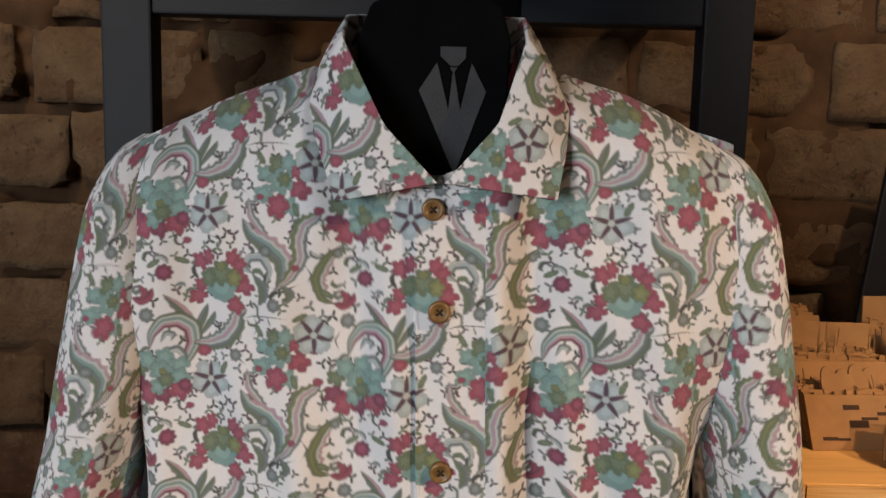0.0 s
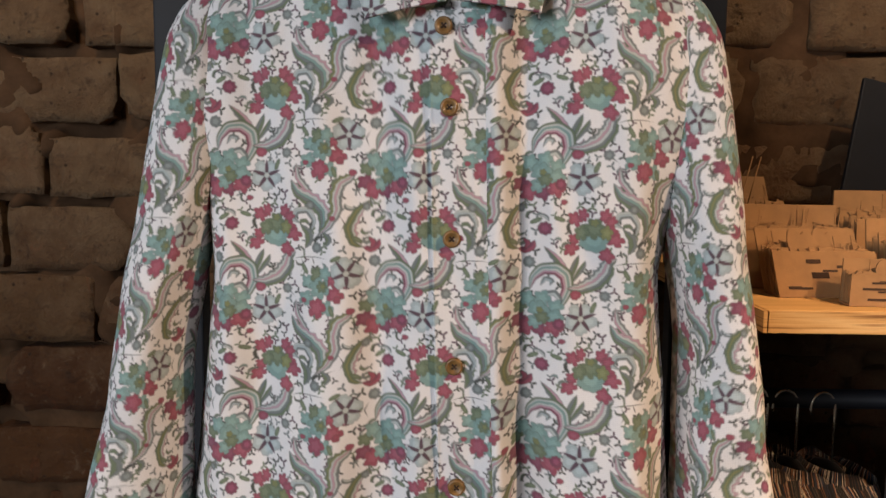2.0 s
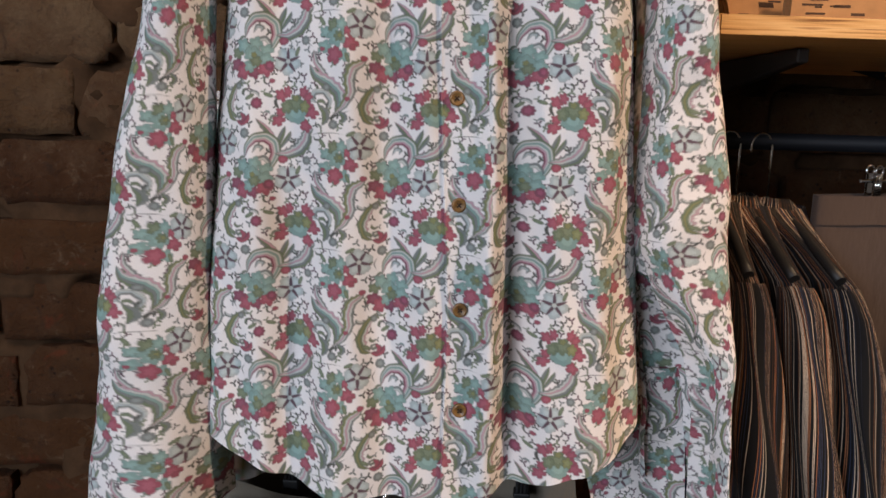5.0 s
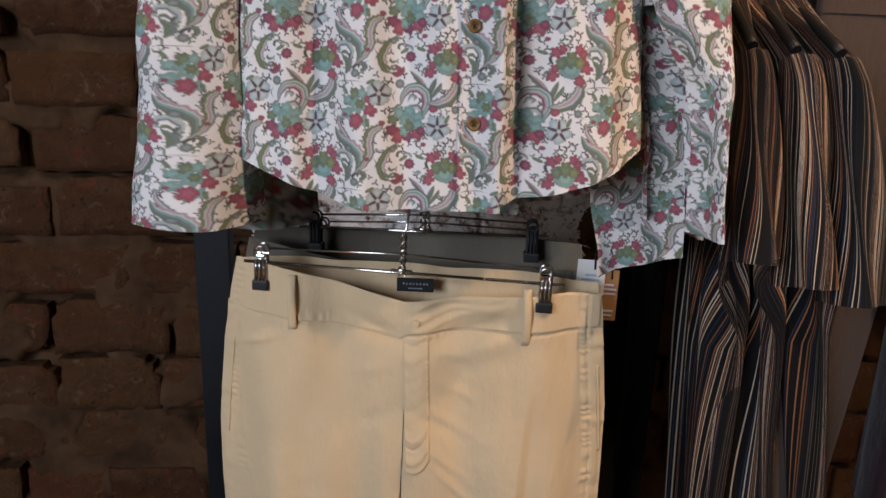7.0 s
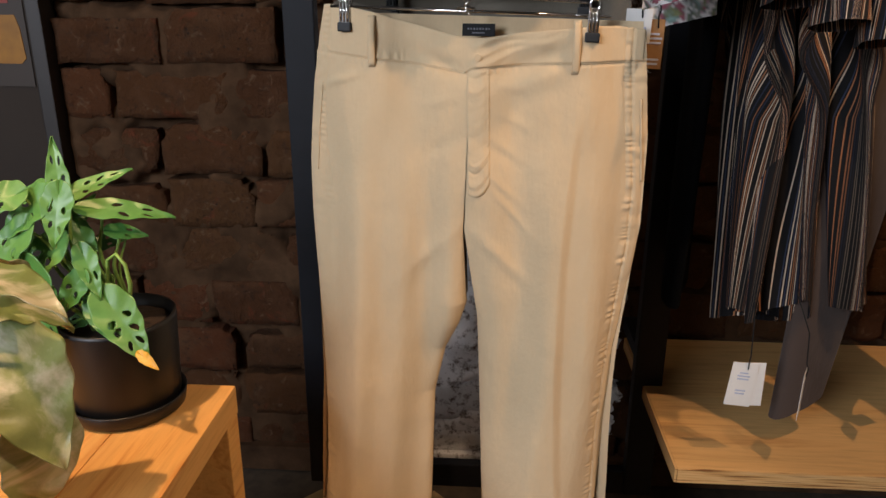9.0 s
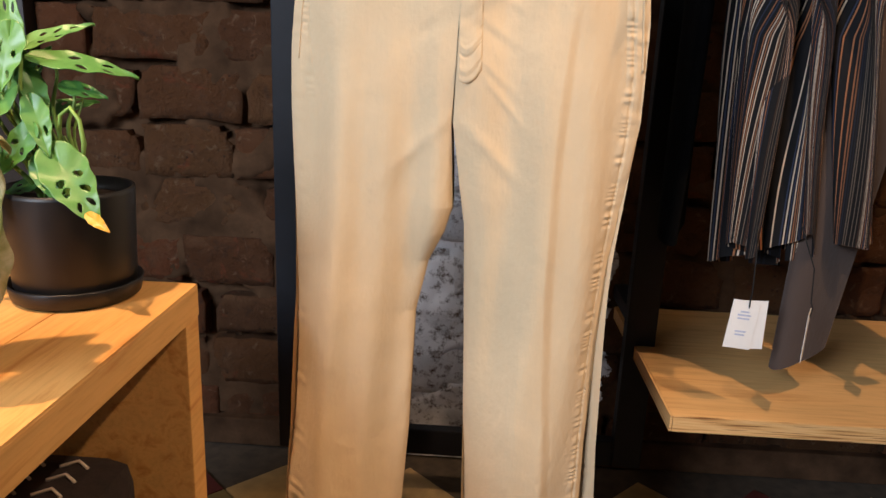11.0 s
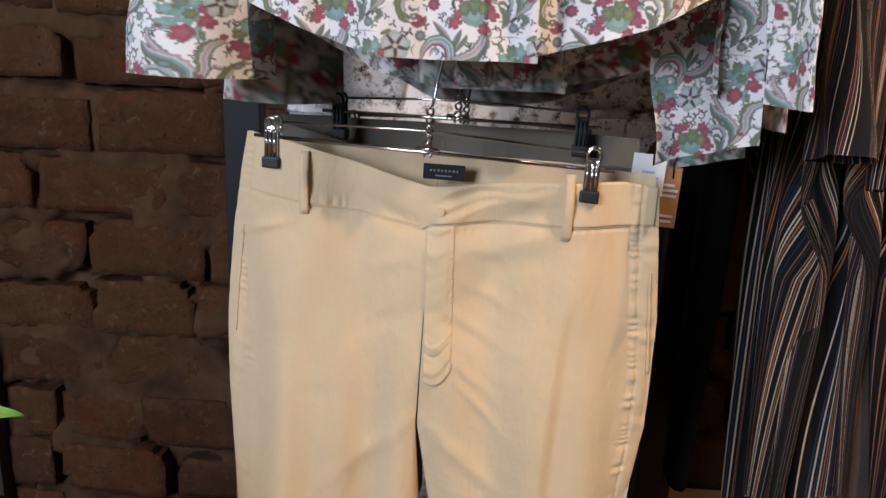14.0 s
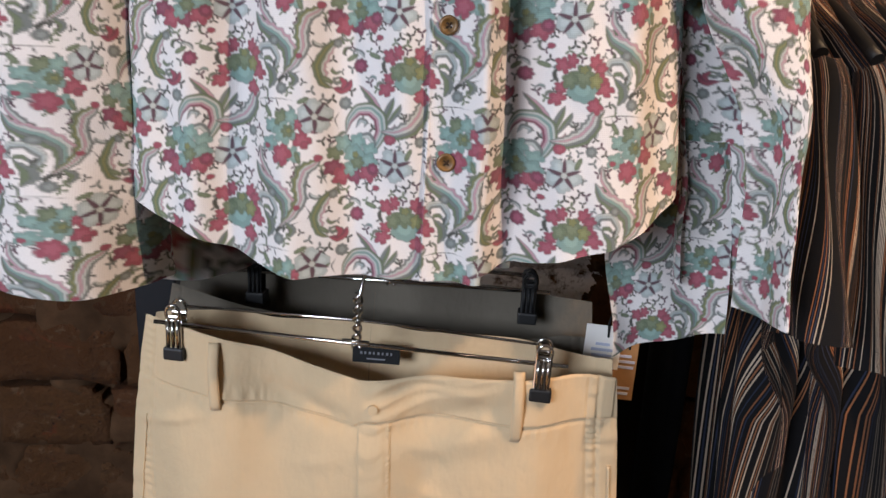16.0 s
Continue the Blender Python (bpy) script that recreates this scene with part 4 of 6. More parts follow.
def trouser_y(x, z, leg):
    """Depth of the front: rounded over the hips, each leg on its own below."""
    hips = np.clip(1 - np.abs((x + 0.045) / 0.245) ** 4, 0, 1) ** 0.8
    y = 0.520 - 0.120 * (x + 0.05)
    legs = step(1.02, 0.72, z)
    top = step(1.10, 1.24, z)
    bulge = hips * (1 - legs) + leg * legs
    y = y - (0.030 + 0.018 * step(1.2, 0.95, z)) * bulge - 0.010 * step(0.9, 0.3, z)
    y = y + 0.012 * top * np.exp(-((x + 0.05) / 0.07) ** 2)
    # creases from the fly, and long soft drapes down the legs
    y = y + 0.008 * np.exp(-((z - 1.135 - 0.35 * np.abs(x + 0.03)) / 0.013) ** 2) * np.exp(-((np.abs(x + 0.03) - 0.06) / 0.05) ** 2)
    y = y - 0.004 * np.exp(-((z - 1.115 - 0.30 * (x + 0.03)) / 0.014) ** 2) * np.exp(-((x - 0.035) / 0.05) ** 2) + 0.0025 * np.exp(-((z - 1.175 - 0.28 * (x + 0.03)) / 0.010) ** 2) * np.exp(-((x - 0.03) / 0.045) ** 2)
    seam = tab(x, WAIST_SEAM)
    y = y + 0.0018 * np.exp(-((z - seam + 0.0015) / 0.0020) ** 2)
    y = y + 0.0009 * np.sin(x * 420 + 9 * np.sin(x * 41) + 4 * np.sin(x * 97)) * (0.5 + 0.5 * np.sin(x * 73 + 1)) * np.exp(-((z - seam - 0.006) / 0.006) ** 2) * step(0.0, -0.06, x)
    y = y + 0.0004 * np.sin(x * 520 + 4 * np.sin(x * 63)) * np.exp(-((z - seam + 0.006) / 0.006) ** 2)
    # drag lines that run up from the button across the band
    for k, (z0, run, deep) in enumerate(((1.156, 0.26, 0.0013), (1.168, 0.22, 0.0024), (1.180, 0.20, 0.0020), (1.190, 0.14, 0.0014))):
        y = y - deep * np.exp(-((z - z0 - run * (x + 0.04) - 0.004 * np.sin(x * 60 + k)) / 0.0042) ** 2) * step(-0.048, -0.03, x) * step(0.085, 0.03 + 0.012 * k, x)
    y = y - 0.0035 * np.exp(-((z - 1.125 - 0.30 * (x + 0.25)) / 0.006) ** 2) * np.exp(-((x + 0.235) / 0.03) ** 2)
    for z0, run, x0 in ((1.128, -0.20, 0.002), (1.083, -0.45, 0.008), (1.040, -0.60, 0.006), (1.105, 0.25, -0.085), (0.99, -0.9, 0.0), (0.955, -1.1, 0.012)):
        y = y - 0.0017 * np.exp(-((z - z0 - run * (x - x0)) / 0.008) ** 2) * np.exp(-((x - x0) / 0.028) ** 2)
    # a pressed fold down one thigh, and the side seam with its puckers
    fold = 0.108 + 0.010 * np.sin(z * 6)
    down = step(1.13, 1.02, z)
    y = y + down * (0.0065 * step(fold - 0.014, fold + 0.002, x) - 0.0065 * step(fold + 0.004, fold + 0.055, x))
    y = y + down * 0.0030 * np.sin(84 * (x + 0.20) + 1.5 * np.sin(z * 4.1)) * step(-0.06, -0.10, x)
    off = x - side_seam(z)
    y = y + 0.0024 * np.exp(-(off / 0.0018) ** 2) + 0.0014 * np.exp(-((off + 0.010) / 0.0014) ** 2) * step(0.96, 0.99, z)
    y = y + 0.0015 * np.sin(z * 480 + 6 * np.sin(z * 61) + 3 * np.sin(z * 143)) * (0.45 + 0.55 * np.sin(z * 37) ** 2) * np.exp(-((off + 0.004) / 0.006) ** 2)
    off = x + 0.250 + 0.14 * (1.17 - z) * step(0.93, 1.17, z)
    y = y + 0.0016 * np.exp(-(off / 0.0016) ** 2) * step(0.95, 0.99, z) + 0.0007 * np.sin(z * 500 + 6 * np.sin(z * 47)) * np.exp(-((off + 0.006) / 0.006) ** 2) * step(0.93, 0.97, z)
    rim = np.abs((x + 0.045) / 0.245)
    y = y + 0.0012 * np.sin(z * 150 + 3 * np.sin(z * 61) + 9 * x) * np.sin(z * 33 + 1) * step(0.86, 0.94, rim)
    y = y + (0.55 + 0.45 * legs) * (0.0115 * np.sin(x * 43 + 0.9 + 0.5 * np.sin(z * 5)) + 0.003 * np.sin(x * 88 + 1.5 * np.sin(z * 6))) + legs * 0.0015 * np.sin(z * 21 + x * 12)
    y = y + 0.0022 * np.exp(-((z - 1.06 + 0.5 * np.abs(x + 0.05)) / 0.012) ** 2) * np.exp(-((np.abs(x + 0.05) - 0.035) / 0.03) ** 2)
    y = y - 0.0030 * np.exp(-((z - 0.93 + 0.9 * np.abs(x + 0.05)) / 0.014) ** 2) * np.exp(-((np.abs(x + 0.05) - 0.05) / 0.04) ** 2)
    return y


def trousers(at, turn, material, label, res=0.003, full=True, lift=0.0, name="chino_trousers", length=0.17, part_legs=0.0):
    t = thing(name, label, "trousers", at=at, turn=turn)

    def cloth(nm, P, uv, lab=""):
        return part(nm, sheet(nm, P, material, uv), material, t, lab)

    def half(edge_a, edge_b, nm, back):
        fine = res * (3 if back else 1)
        nx, nz = int(0.24 / fine), int(1.05 / fine)
        u = np.linspace(0, 1, nx)[None, :]
        v = np.linspace(0, 1, nz)[:, None]
        x0 = tab(1.2, edge_a) * (1 - u) + tab(1.2, edge_b) * u
        top = tab(x0, Cut.front_top) if not back else (1.216 - 0.02 * x0 if full else 1.236 - 0.0 * x0)
        z = top + (length - top) * v ** 0.96
        x = tab(z, edge_a) * (1 - u) + tab(z, edge_b) * u
        leg = np.clip(1 - np.abs(2 * u - 1) ** 3.5, 0, 1) ** 0.75
        y = trouser_y(x, z, leg)
        if back:
            base = 0.520 - 0.120 * (x + 0.05) - 0.010 * step(0.9, 0.3, z)
            y = base + (base - y) * (0.9 + 0.4 * step(1.1, 0.7, z)) + 0.004 + 0.020 * step(1.1, 1.24, z) * np.exp(-((x + 0.05) / 0.16) ** 2)
            x = x + 0.022 * step(0.75, 0.3, z) * u * (1 if edge_b is Cut.right else 0)
        uv = np.stack([x, 1.3 - z + 0 * x], -1)
        cloth(nm, np.stack([x, y, z], -1), uv)

    seam_l = [(z, x - part_legs * float(step(0.95, 0.75, z))) for z, x in Cut.seam_l]
    seam_r = [(z, x + part_legs * float(step(0.95, 0.75, z))) for z, x in Cut.seam_r]
    for back, nm in ((False, "front_leg"), (True, "back_leg")):
        half(Cut.left, seam_l, nm, back)
        half(seam_r, Cut.right, nm, back)

    def strip(nm, x0, x1, z_of, low_of, proud, parent_label="", n=170, rows=40):
        """A raised doubled band on the front between x0 and x1."""
        x = np.linspace(x0, x1, n)[None, :]
        w = np.linspace(0, 1, rows)[:, None]
        z = z_of(x) + (low_of(x) - z_of(x)) * w
        lift_y = proud * np.clip(np.minimum(w, 1 - w) * 22, 0.0, 1) ** 0.5
        hip = np.ones_like(x)
        y = trouser_y(x, z, hip) - lift_y - 0.0004
        return cloth(nm, np.stack([x + 0 * z, y, z], -1), np.stack([x + 0 * z, 1.3 - z], -1), parent_label)

    ftop = lambda x: tab(x, Cut.front_top) + 0.001
    seam_z = lambda x: tab(x, WAIST_SEAM)
    strip("waistband", -0.250, -0.047, ftop, seam_z, 0.0012)
    strip("waistband", -0.049, 0.184, ftop, seam_z, 0.0020)
    if full:
        # inner back waistband with the woven label
        lab = part("label_patch", boxed(-0.060, -0.014, 0.0, 0.0016, -0.0085, 0.0085, bevel=0.0006), M_LABEL, t, "black woven brand label")
        lab.matrix_basis = pose(0.0, 0.523, 1.199, -8, 0, -6)
        for i, w in enumerate((0.004, 0.003, 0.004, 0.003, 0.0036, 0.003, 0.004, 0.003)):
            part("label_bar", boxed(-0.0525 + i * 0.0042, -0.0525 + i * 0.0042 + w * 0.55, -0.0005, 0.0004, 0.0002, 0.0026), M_LABEL_INK, lab, "pale bar of woven lettering")
        part("label_bar", boxed(-0.046, -0.028, -0.0006, 0.0004, -0.0048, -0.0036), M_LABEL_INK, lab, "pale bar of woven lettering")
        # belt loops
        for x, z1, z0, tilt in ((-0.184, 1.218, 1.150, 2), (0.094, 1.214, 1.145, -1), (-0.270, 1.168, 1.130, 3), (0.189, 1.150, 1.118, -2)):
            y = float(trouser_y(np.array(x), np.array((z0 + z1) / 2), np.array(1.0)))
            if abs(x + 0.045) > 0.2:
                y += 0.022
            n = 12
            zz = np.linspace(z1, z0, n)[:, None]
            xx = np.linspace(-0.0052, 0.0052, 5)[None, :]
            bow = 0.006 * np.sin(np.linspace(0.15, np.pi - 0.15, n))[:, None]
            yy = y - 0.004 - bow + 0 * xx + 0.6 * xx ** 2 * 100
            pp = np.stack([x + xx + 0.03 * tilt * (zz - z0) * 0.3, yy + 0 * zz, zz + 0 * xx], -1)
            lp = cloth("belt_loop", pp, np.stack([xx + 0 * zz, zz + 0 * xx], -1))
            so = lp.modifiers.new("thick", "SOLIDIFY")
            so.thickness = 0.0022
        # fly: a raised double panel with its curved stitched end
        n = 150
        v = np.linspace(0, 1, n)[:, None]
        w = np.linspace(0, 1, 30)[None, :]
        z = 1.150 + (0.971 + 0.022 * w ** 3 + 0.006 * (1 - w) ** 3 - 1.150) * v
        x = -0.0505 + 0.004 * v + 0.031 * w
        rib = sum(d * np.exp(-((v - c - 0.02 * np.sin(5 * w)) / q) ** 2) for c, d, q in ((0.06, 0.0028, 0.020), (0.16, -0.0030, 0.030), (0.24, 0.0022, 0.025), (0.42, -0.0014, 0.03), (0.66, 0.0016, 0.022), (0.73, -0.0030, 0.020), (0.79, 0.0030, 0.016), (0.90, -0.0022, 0.03)))
        hem = 0.0007 * np.exp(-((w - 0.86) / 0.05) ** 2) + 0.0004 * np.sin(v * 170 + 5 * np.sin(v * 23)) * np.exp(-((w - 0.93) / 0.08) ** 2)
        y = trouser_y(x, z, np.ones_like(x)) - 0.0022 * np.clip(np.minimum(np.minimum(3 * w, 1 - w) * 9, (1 - v) * 40), 0, 1) ** 0.5 - 0.0003 + (0.5 * rib + 0.0004 * np.sin(v * 60 + 4 * w)) * np.sin(np.pi * np.clip(w * 0.8 + 0.2, 0, 1)) + hem
        cloth("fly", np.stack([x, y, z], -1), np.stack([x, 1.3 - z], -1))
        # slanted pocket edges, and seams as raised stitched welts
        def welt(nm, pts, r, lab=""):
            out = []
            for a in range(len(pts) - 1):
                for q in np.linspace(0, 1, 14, endpoint=False):
                    x, z = (pts[a][0] * (1 - q) + pts[a + 1][0] * q, pts[a][1] * (1 - q) + pts[a + 1][1] * q)
                    out.append((x, float(trouser_y(np.array(x), np.array(z), np.array(0.97))) - 0.0008, z))
            part(nm, tube(out, r, 6), material, t, lab)
        welt("pocket_edge", [(0.187, 1.112), (0.192, 1.06), (0.1985, 0.992)], 0.0016)
        welt("pocket_edge", [(-0.262, 1.125), (-0.270, 1.06), (-0.276, 0.99)], 0.0008)
        for x0, x1 in ((-0.248, -0.052), (-0.046, 0.182)):
            welt("waist_stitching", [(x0 + (x1 - x0) * q, float(tab(x0 + (x1 - x0) * q, WAIST_SEAM)) - 0.0005) for q in np.linspace(0, 1, 9)], 0.0008)
        # dark fastening under the waistband button
        part("waist_button", tube([(-0.036, float(trouser_y(np.array(-0.036), np.array(1.165), np.array(1.0))) - 0.0052, 1.165), (-0.036, float(trouser_y(np.array(-0.036), np.array(1.165), np.array(1.0))) - 0.0022, 1.165)], 0.0045, 18), M_CHINO, t, "covered waist button")
    return t


def clip_hanger(at, turn, clips, black=False, label="chrome trouser hanger with two rubber-tipped clips"):
    """A wire trouser hanger: straight bar, twisted hook, and two sprung clips."""
    h = thing("trouser_hanger", label, "hanger", at=at, turn=turn)
    bar = M_CHROME
    lo, hi = min(clips) - 0.022, max(clips) + 0.022
    mid = (lo + hi) / 2
    part("bar", tube([(lo, 0, 0), (hi, 0, 0)], 0.0021, 8), bar, h)
    part("upper_bar", tube([(lo + 0.03, 0.006, 0.016), (mid - 0.02, 0.004, 0.021), (mid + 0.02, 0.004, 0.021), (hi - 0.03, 0.006, 0.016)], 0.0014, 8), bar, h)
    tw = [(mid + 0.0035 * math.cos(a * 3), 0.0035 * math.sin(a * 3), -0.004 + 0.052 * a / 6.0) for a in np.linspace(0, 6, 40)]
    hook = tw + [(mid + 0.004 + 0.016 * (1 - math.cos(b)), 0, 0.052 + 0.058 * min(b / 1.57, 1) + 0.016 * math.sin(b) * 0.8) for b in np.linspace(0.2, 3.3, 14)]
    part("hook", tube(hook, 0.0016, 7), bar, h)
    tw2 = [(mid - 0.0035 * math.cos(a * 3), -0.0035 * math.sin(a * 3), -0.004 + 0.052 * a / 6.0) for a in np.linspace(0, 6, 40)]
    part("hook_twist", tube(tw2, 0.0014, 7), bar, h)
    part("collar_ring", tube([(mid - 0.012, 0, 0), (mid - 0.012, -0.004, 0.004), (mid + 0.012, -0.004, 0.004), (mid + 0.012, 0, 0)], 0.0018, 6), bar, h)
    for x in clips:
        body = M_RUBBER if black else M_CHROME
        c = part("clip", boxed(x - 0.0075, x + 0.0075, -0.0085, -0.0060, -0.022, 0.011, bevel=0.0012), body, h, "sprung metal clip")
        part("clip_back", boxed(x - 0.0075, x + 0.0075, 0.0045, 0.0070, -0.022, 0.011, bevel=0.0012), body, c)
        for dx in (-0.0045, 0.0, 0.0045):
            part("clip_rib", tube([(x + dx, -0.0090, -0.020), (x + dx, -0.0095, 0.007)], 0.0013, 6), body, c)
        for sy in (-1, 1):
            loop = [(x + 0.0065 * math.cos(a), sy * 0.0075 - 0.001, 0.014 + 0.0075 * math.sin(a)) for a in np.linspace(0, 2 * math.pi, 18, endpoint=False)]
            part("clip_loop", tube(loop, 0.0016, 6, closed=True), body, c)
        part("rubber_tip", boxed(x - 0.0098, x + 0.0098, -0.0105, 0.0085, -0.033, -0.0205, bevel=0.002), M_RUBBER, c, "black rubber tip")
    return h


trousers((0, 0, 0), 0, M_CHINO, "sand coloured cotton chinos clipped to a wire hanger", res=0.0016)
clip_hanger((-0.050, 0.494, 1.224), -7.2, (-0.172, 0.166)).matrix_world = pose(-0.050, 0.494, 1.224, 0, 1.6, -7.2)
trousers((-0.002, 0.080, 0.004), 0, M_GREY_CHINO, "olive grey chinos hanging behind the sand pair", res=0.006, full=False, part_legs=0.05)
clip_hanger((-0.020, 0.598, 1.250), -6.8, (-0.150, 0.135), True, "dark trouser hanger with two black clips")
trousers((0.0, 0.160, -0.034), 0, M_RUST_CHINO, "faded brown chinos hanging at the back of the arm", res=0.008, full=False, length=0.21, part_legs=0.07)
clip_hanger((-0.020, 0.680, 1.222), -6.8, (-0.150, 0.150), True, "dark trouser hanger with two black clips")

# ---------------------------------------------------------------- clothes on the rail


def side_shirt(at, turn, material, label, length=0.84, sleeve_len=0.31, seed=1, name="striped_shirt", res=0.006, lean=0.0):
    """A short-sleeved shirt on its hanger, origin at the back of the neck, facing its own -y."""
    s = thing(name, label, "shirt", "clothes on the rail", at=at, turn=turn)
    rnd = random.Random(seed)
    p1, p2, p3 = (rnd.uniform(0, 6) for _ in range(3))
    na, nz = 110, int(length / res)
    a = np.linspace(0, 2 * np.pi, na, endpoint=False)[None, :]
    v = np.linspace(0, 1, nz)[:, None]
    ca, sa = np.cos(a), np.sin(a)
    hw = tab(v, [(0, 0.055), (0.02, 0.075), (0.06, 0.135), (0.10, 0.190), (0.14, 0.200), (0.3, 0.170), (0.6, 0.135), (1, 0.125)])
    hd = tab(v, [(0, 0.045), (0.06, 0.026), (0.12, 0.018), (0.3, 0.024), (0.6, 0.030), (1, 0.036)])
    z = -length * v - 0.03 * v * np.abs(sa) + 0.025 * v * np.abs(ca) + 0.018 * v ** 3 * np.sin(3 * a + p1)
    x = hw * np.sign(ca) * np.abs(ca) ** 0.85 * (1 - 0.10 * step(0.2, 0.9, v) * (0.5 + 0.5 * np.sin(3 * v + p1)))
    y = hd * np.sign(sa) * np.abs(sa) ** 0.8
    dr = step(0.15, 0.6, v)
    x = np.where(x > 0, x * (1 - 0.55 * dr), x * (1 - 0.12 * dr))
    y = y * (1 - 0.35 * dr) + dr * (0.020 * np.sin(x * 88 + p1 + 2 * v) + 0.011 * np.sin(x * 190 + p2 + 3 * v)) - lean * v
    x = x + dr * 0.006 * np.sin(a * 4 + p3 + 5 * v)
    uv = np.stack([a * 0.085 + 0.4 * seed + 0 * z, -z], -1)
    part("body", sheet("body", np.stack([x, y, z], -1), material, uv, wrap=True), material, s)
    for side in (-1, 1):
        n = 46
        b = np.linspace(0, 2 * np.pi, 40, endpoint=False)[None, :]
        w = np.linspace(0, 1, n)[:, None]
        cx = side * (0.182 + 0.092 * w ** 0.85)
        cz = -0.085 - sleeve_len * w ** 1.15
        r = tab(w, [(0, 0.026), (0.15, 0.038), (0.5, 0.044), (1, 0.050)])
        dx, dz = np.cos(0.38), np.sin(0.38)
        k = np.sign(np.cos(b)) * np.abs(np.cos(b)) ** 0.8
        X = cx + side * r * k * dx + 0.004 * np.sin(3 * b + p2 + 6 * w)
        Z = cz + r * k * dz * 0.55 + 0 * b
        Y = (0.017 + 0.012 * w) * np.sign(np.sin(b)) * np.abs(np.sin(b)) ** 0.8 + 0.006 * np.sin(4 * b + 7 * w + p3) * w
        U = np.stack([b * 0.045 + 0.9 * seed + 0 * w, w * sleeve_len + 0 * b], -1)
        part("sleeve", sheet("sleeve", np.stack([X, Y + 0 * w, Z], -1), material, U, wrap=True), material, s)
    q = np.linspace(0, 2 * np.pi, 48, endpoint=False)
    rows = []
    for r, h in ((0.050, -0.010), (0.046, 0.006), (0.048, 0.012), (0.056, 0.002), (0.070, -0.024)):
        rows.append(np.stack([r * np.cos(q), 0.8 * r * np.sin(q) - 0.004, h - 0.026 * np.clip(-np.sin(q), 0, 1)], -1))
    U = np.stack([np.tile(q * 0.06, (5, 1)), np.tile(np.arange(5)[:, None] * 0.015, (1, 48))], -1)
    part("collar", sheet("collar", np.stack(rows), material, U, wrap=True), material, s)
    hg = thing("clothes_hanger", "black plastic hanger inside a shirt on the rail", "hanger", at=at, turn=turn)
    path = [(x, 0, 0.004 - 0.080 * (abs(x) / 0.18) ** 1.3) for x in np.linspace(-0.18, 0.18, 21)]
    part("shoulder_bar", tube(path, 0.007, 8), M_RUBBER, hg)
    hook = [(0, 0, 0.004), (0, 0, 0.070)] + [(0.0, 0.016 - 0.016 * math.cos(t), 0.080 + 0.020 * math.sin(t)) for t in np.linspace(0, 3.6, 12)]
    part("hook", tube(hook, 0.0018, 7), M_CHROME, hg)
    return s


for i, (x, z, turn, slv) in enumerate(((0.405, 1.572, 84, 0.25), (0.443, 1.568, 90, 0.275), (0.490, 1.566, 94, 0.295))):
    side_shirt((x, 0.79, z), turn, M_STRIPE[i], "short-sleeved cotton shirt with fine dark, rust and cream stripes", seed=i + 1, length=0.87 - 0.01 * i, sleeve_len=slv, lean=(0.055, 0.095, 0.14)[i])


def folded_trousers(at, turn, material, label, length, half=0.11, lean=0.02, taper=0.72, name="folded_trousers"):
    """Trousers folded once and hung from a clip hanger; origin at the waist's middle."""
    t = thing(name, label, "trousers", "clothes on the rail", at=at, turn=turn)
    na, nz = 80, int(length / 0.01)
    a = np.linspace(0, 2 * np.pi, na, endpoint=False)[None, :]
    v = np.linspace(0, 1, nz)[:, None]
    hw = half * tab(v, [(0, 1.0), (0.06, 1.0), (0.25, 1.08), (0.45, 0.92 * (0.5 + 0.5 * taper)), (1, taper)])
    x = hw * np.sign(np.cos(a)) * np.abs(np.cos(a)) ** 0.7 + lean * v ** 1.3
    y = (0.016 + 0.004 * v) * np.sign(np.sin(a)) * np.abs(np.sin(a)) ** 0.7 + 0.006 * np.sin(x * 40 + 3 * v) * step(0.05, 0.4, v)
    z = -length * v + 0.02 * v * np.cos(a)
    part("folded_leg", sheet("folded_leg", np.stack([x, y, z], -1), material, np.stack([x, -z], -1), wrap=True), material, t)
    band = np.stack([np.stack([(half + 0.002) * np.sign(np.cos(a[0])) * np.abs(np.cos(a[0])) ** 0.7, 0.019 * np.sign(np.sin(a[0])) * np.abs(np.sin(a[0])) ** 0.7, 0 * a[0] + h], -1) for h in (0.001, -0.002, -0.036, -0.039)])
    part("waistband", sheet("waistband", band, material, band[..., [0, 2]], wrap=True), material, t)
    return t


folded_trousers((0.345, 0.80, 1.560), 78, M_BLACK_CLOTH, "black trousers hanging folded beside the striped shirts", 0.84, 0.13)
clip_hanger((0.345, 0.80, 1.585), 78, (-0.09, 0.09), True, "dark trouser hanger with two black clips")
folded_trousers((0.655, 0.755, 1.585), 14, M_TAUPE, "taupe brown trousers hanging folded from a clip hanger", 1.08, 0.135, -0.075, 0.40)
clip_hanger((0.655, 0.755, 1.605), 14, (-0.04, 0.10), False)
folded_trousers((0.790, 0.80, 1.575), 60, M_PLUM, "dark plum trousers hanging folded from a clip hanger", 0.90, 0.15)
clip_hanger((0.790, 0.80, 1.60), 60, (-0.10, 0.10), True, "dark trouser hanger with two black clips")
folded_trousers((0.88, 0.80, 1.575), 66, M_BLACK_CLOTH, "black trousers hanging folded from a clip hanger", 0.94, 0.15)
clip_hanger((0.88, 0.80, 1.60), 66, (-0.10, 0.10), True, "dark trouser hanger with two black clips")


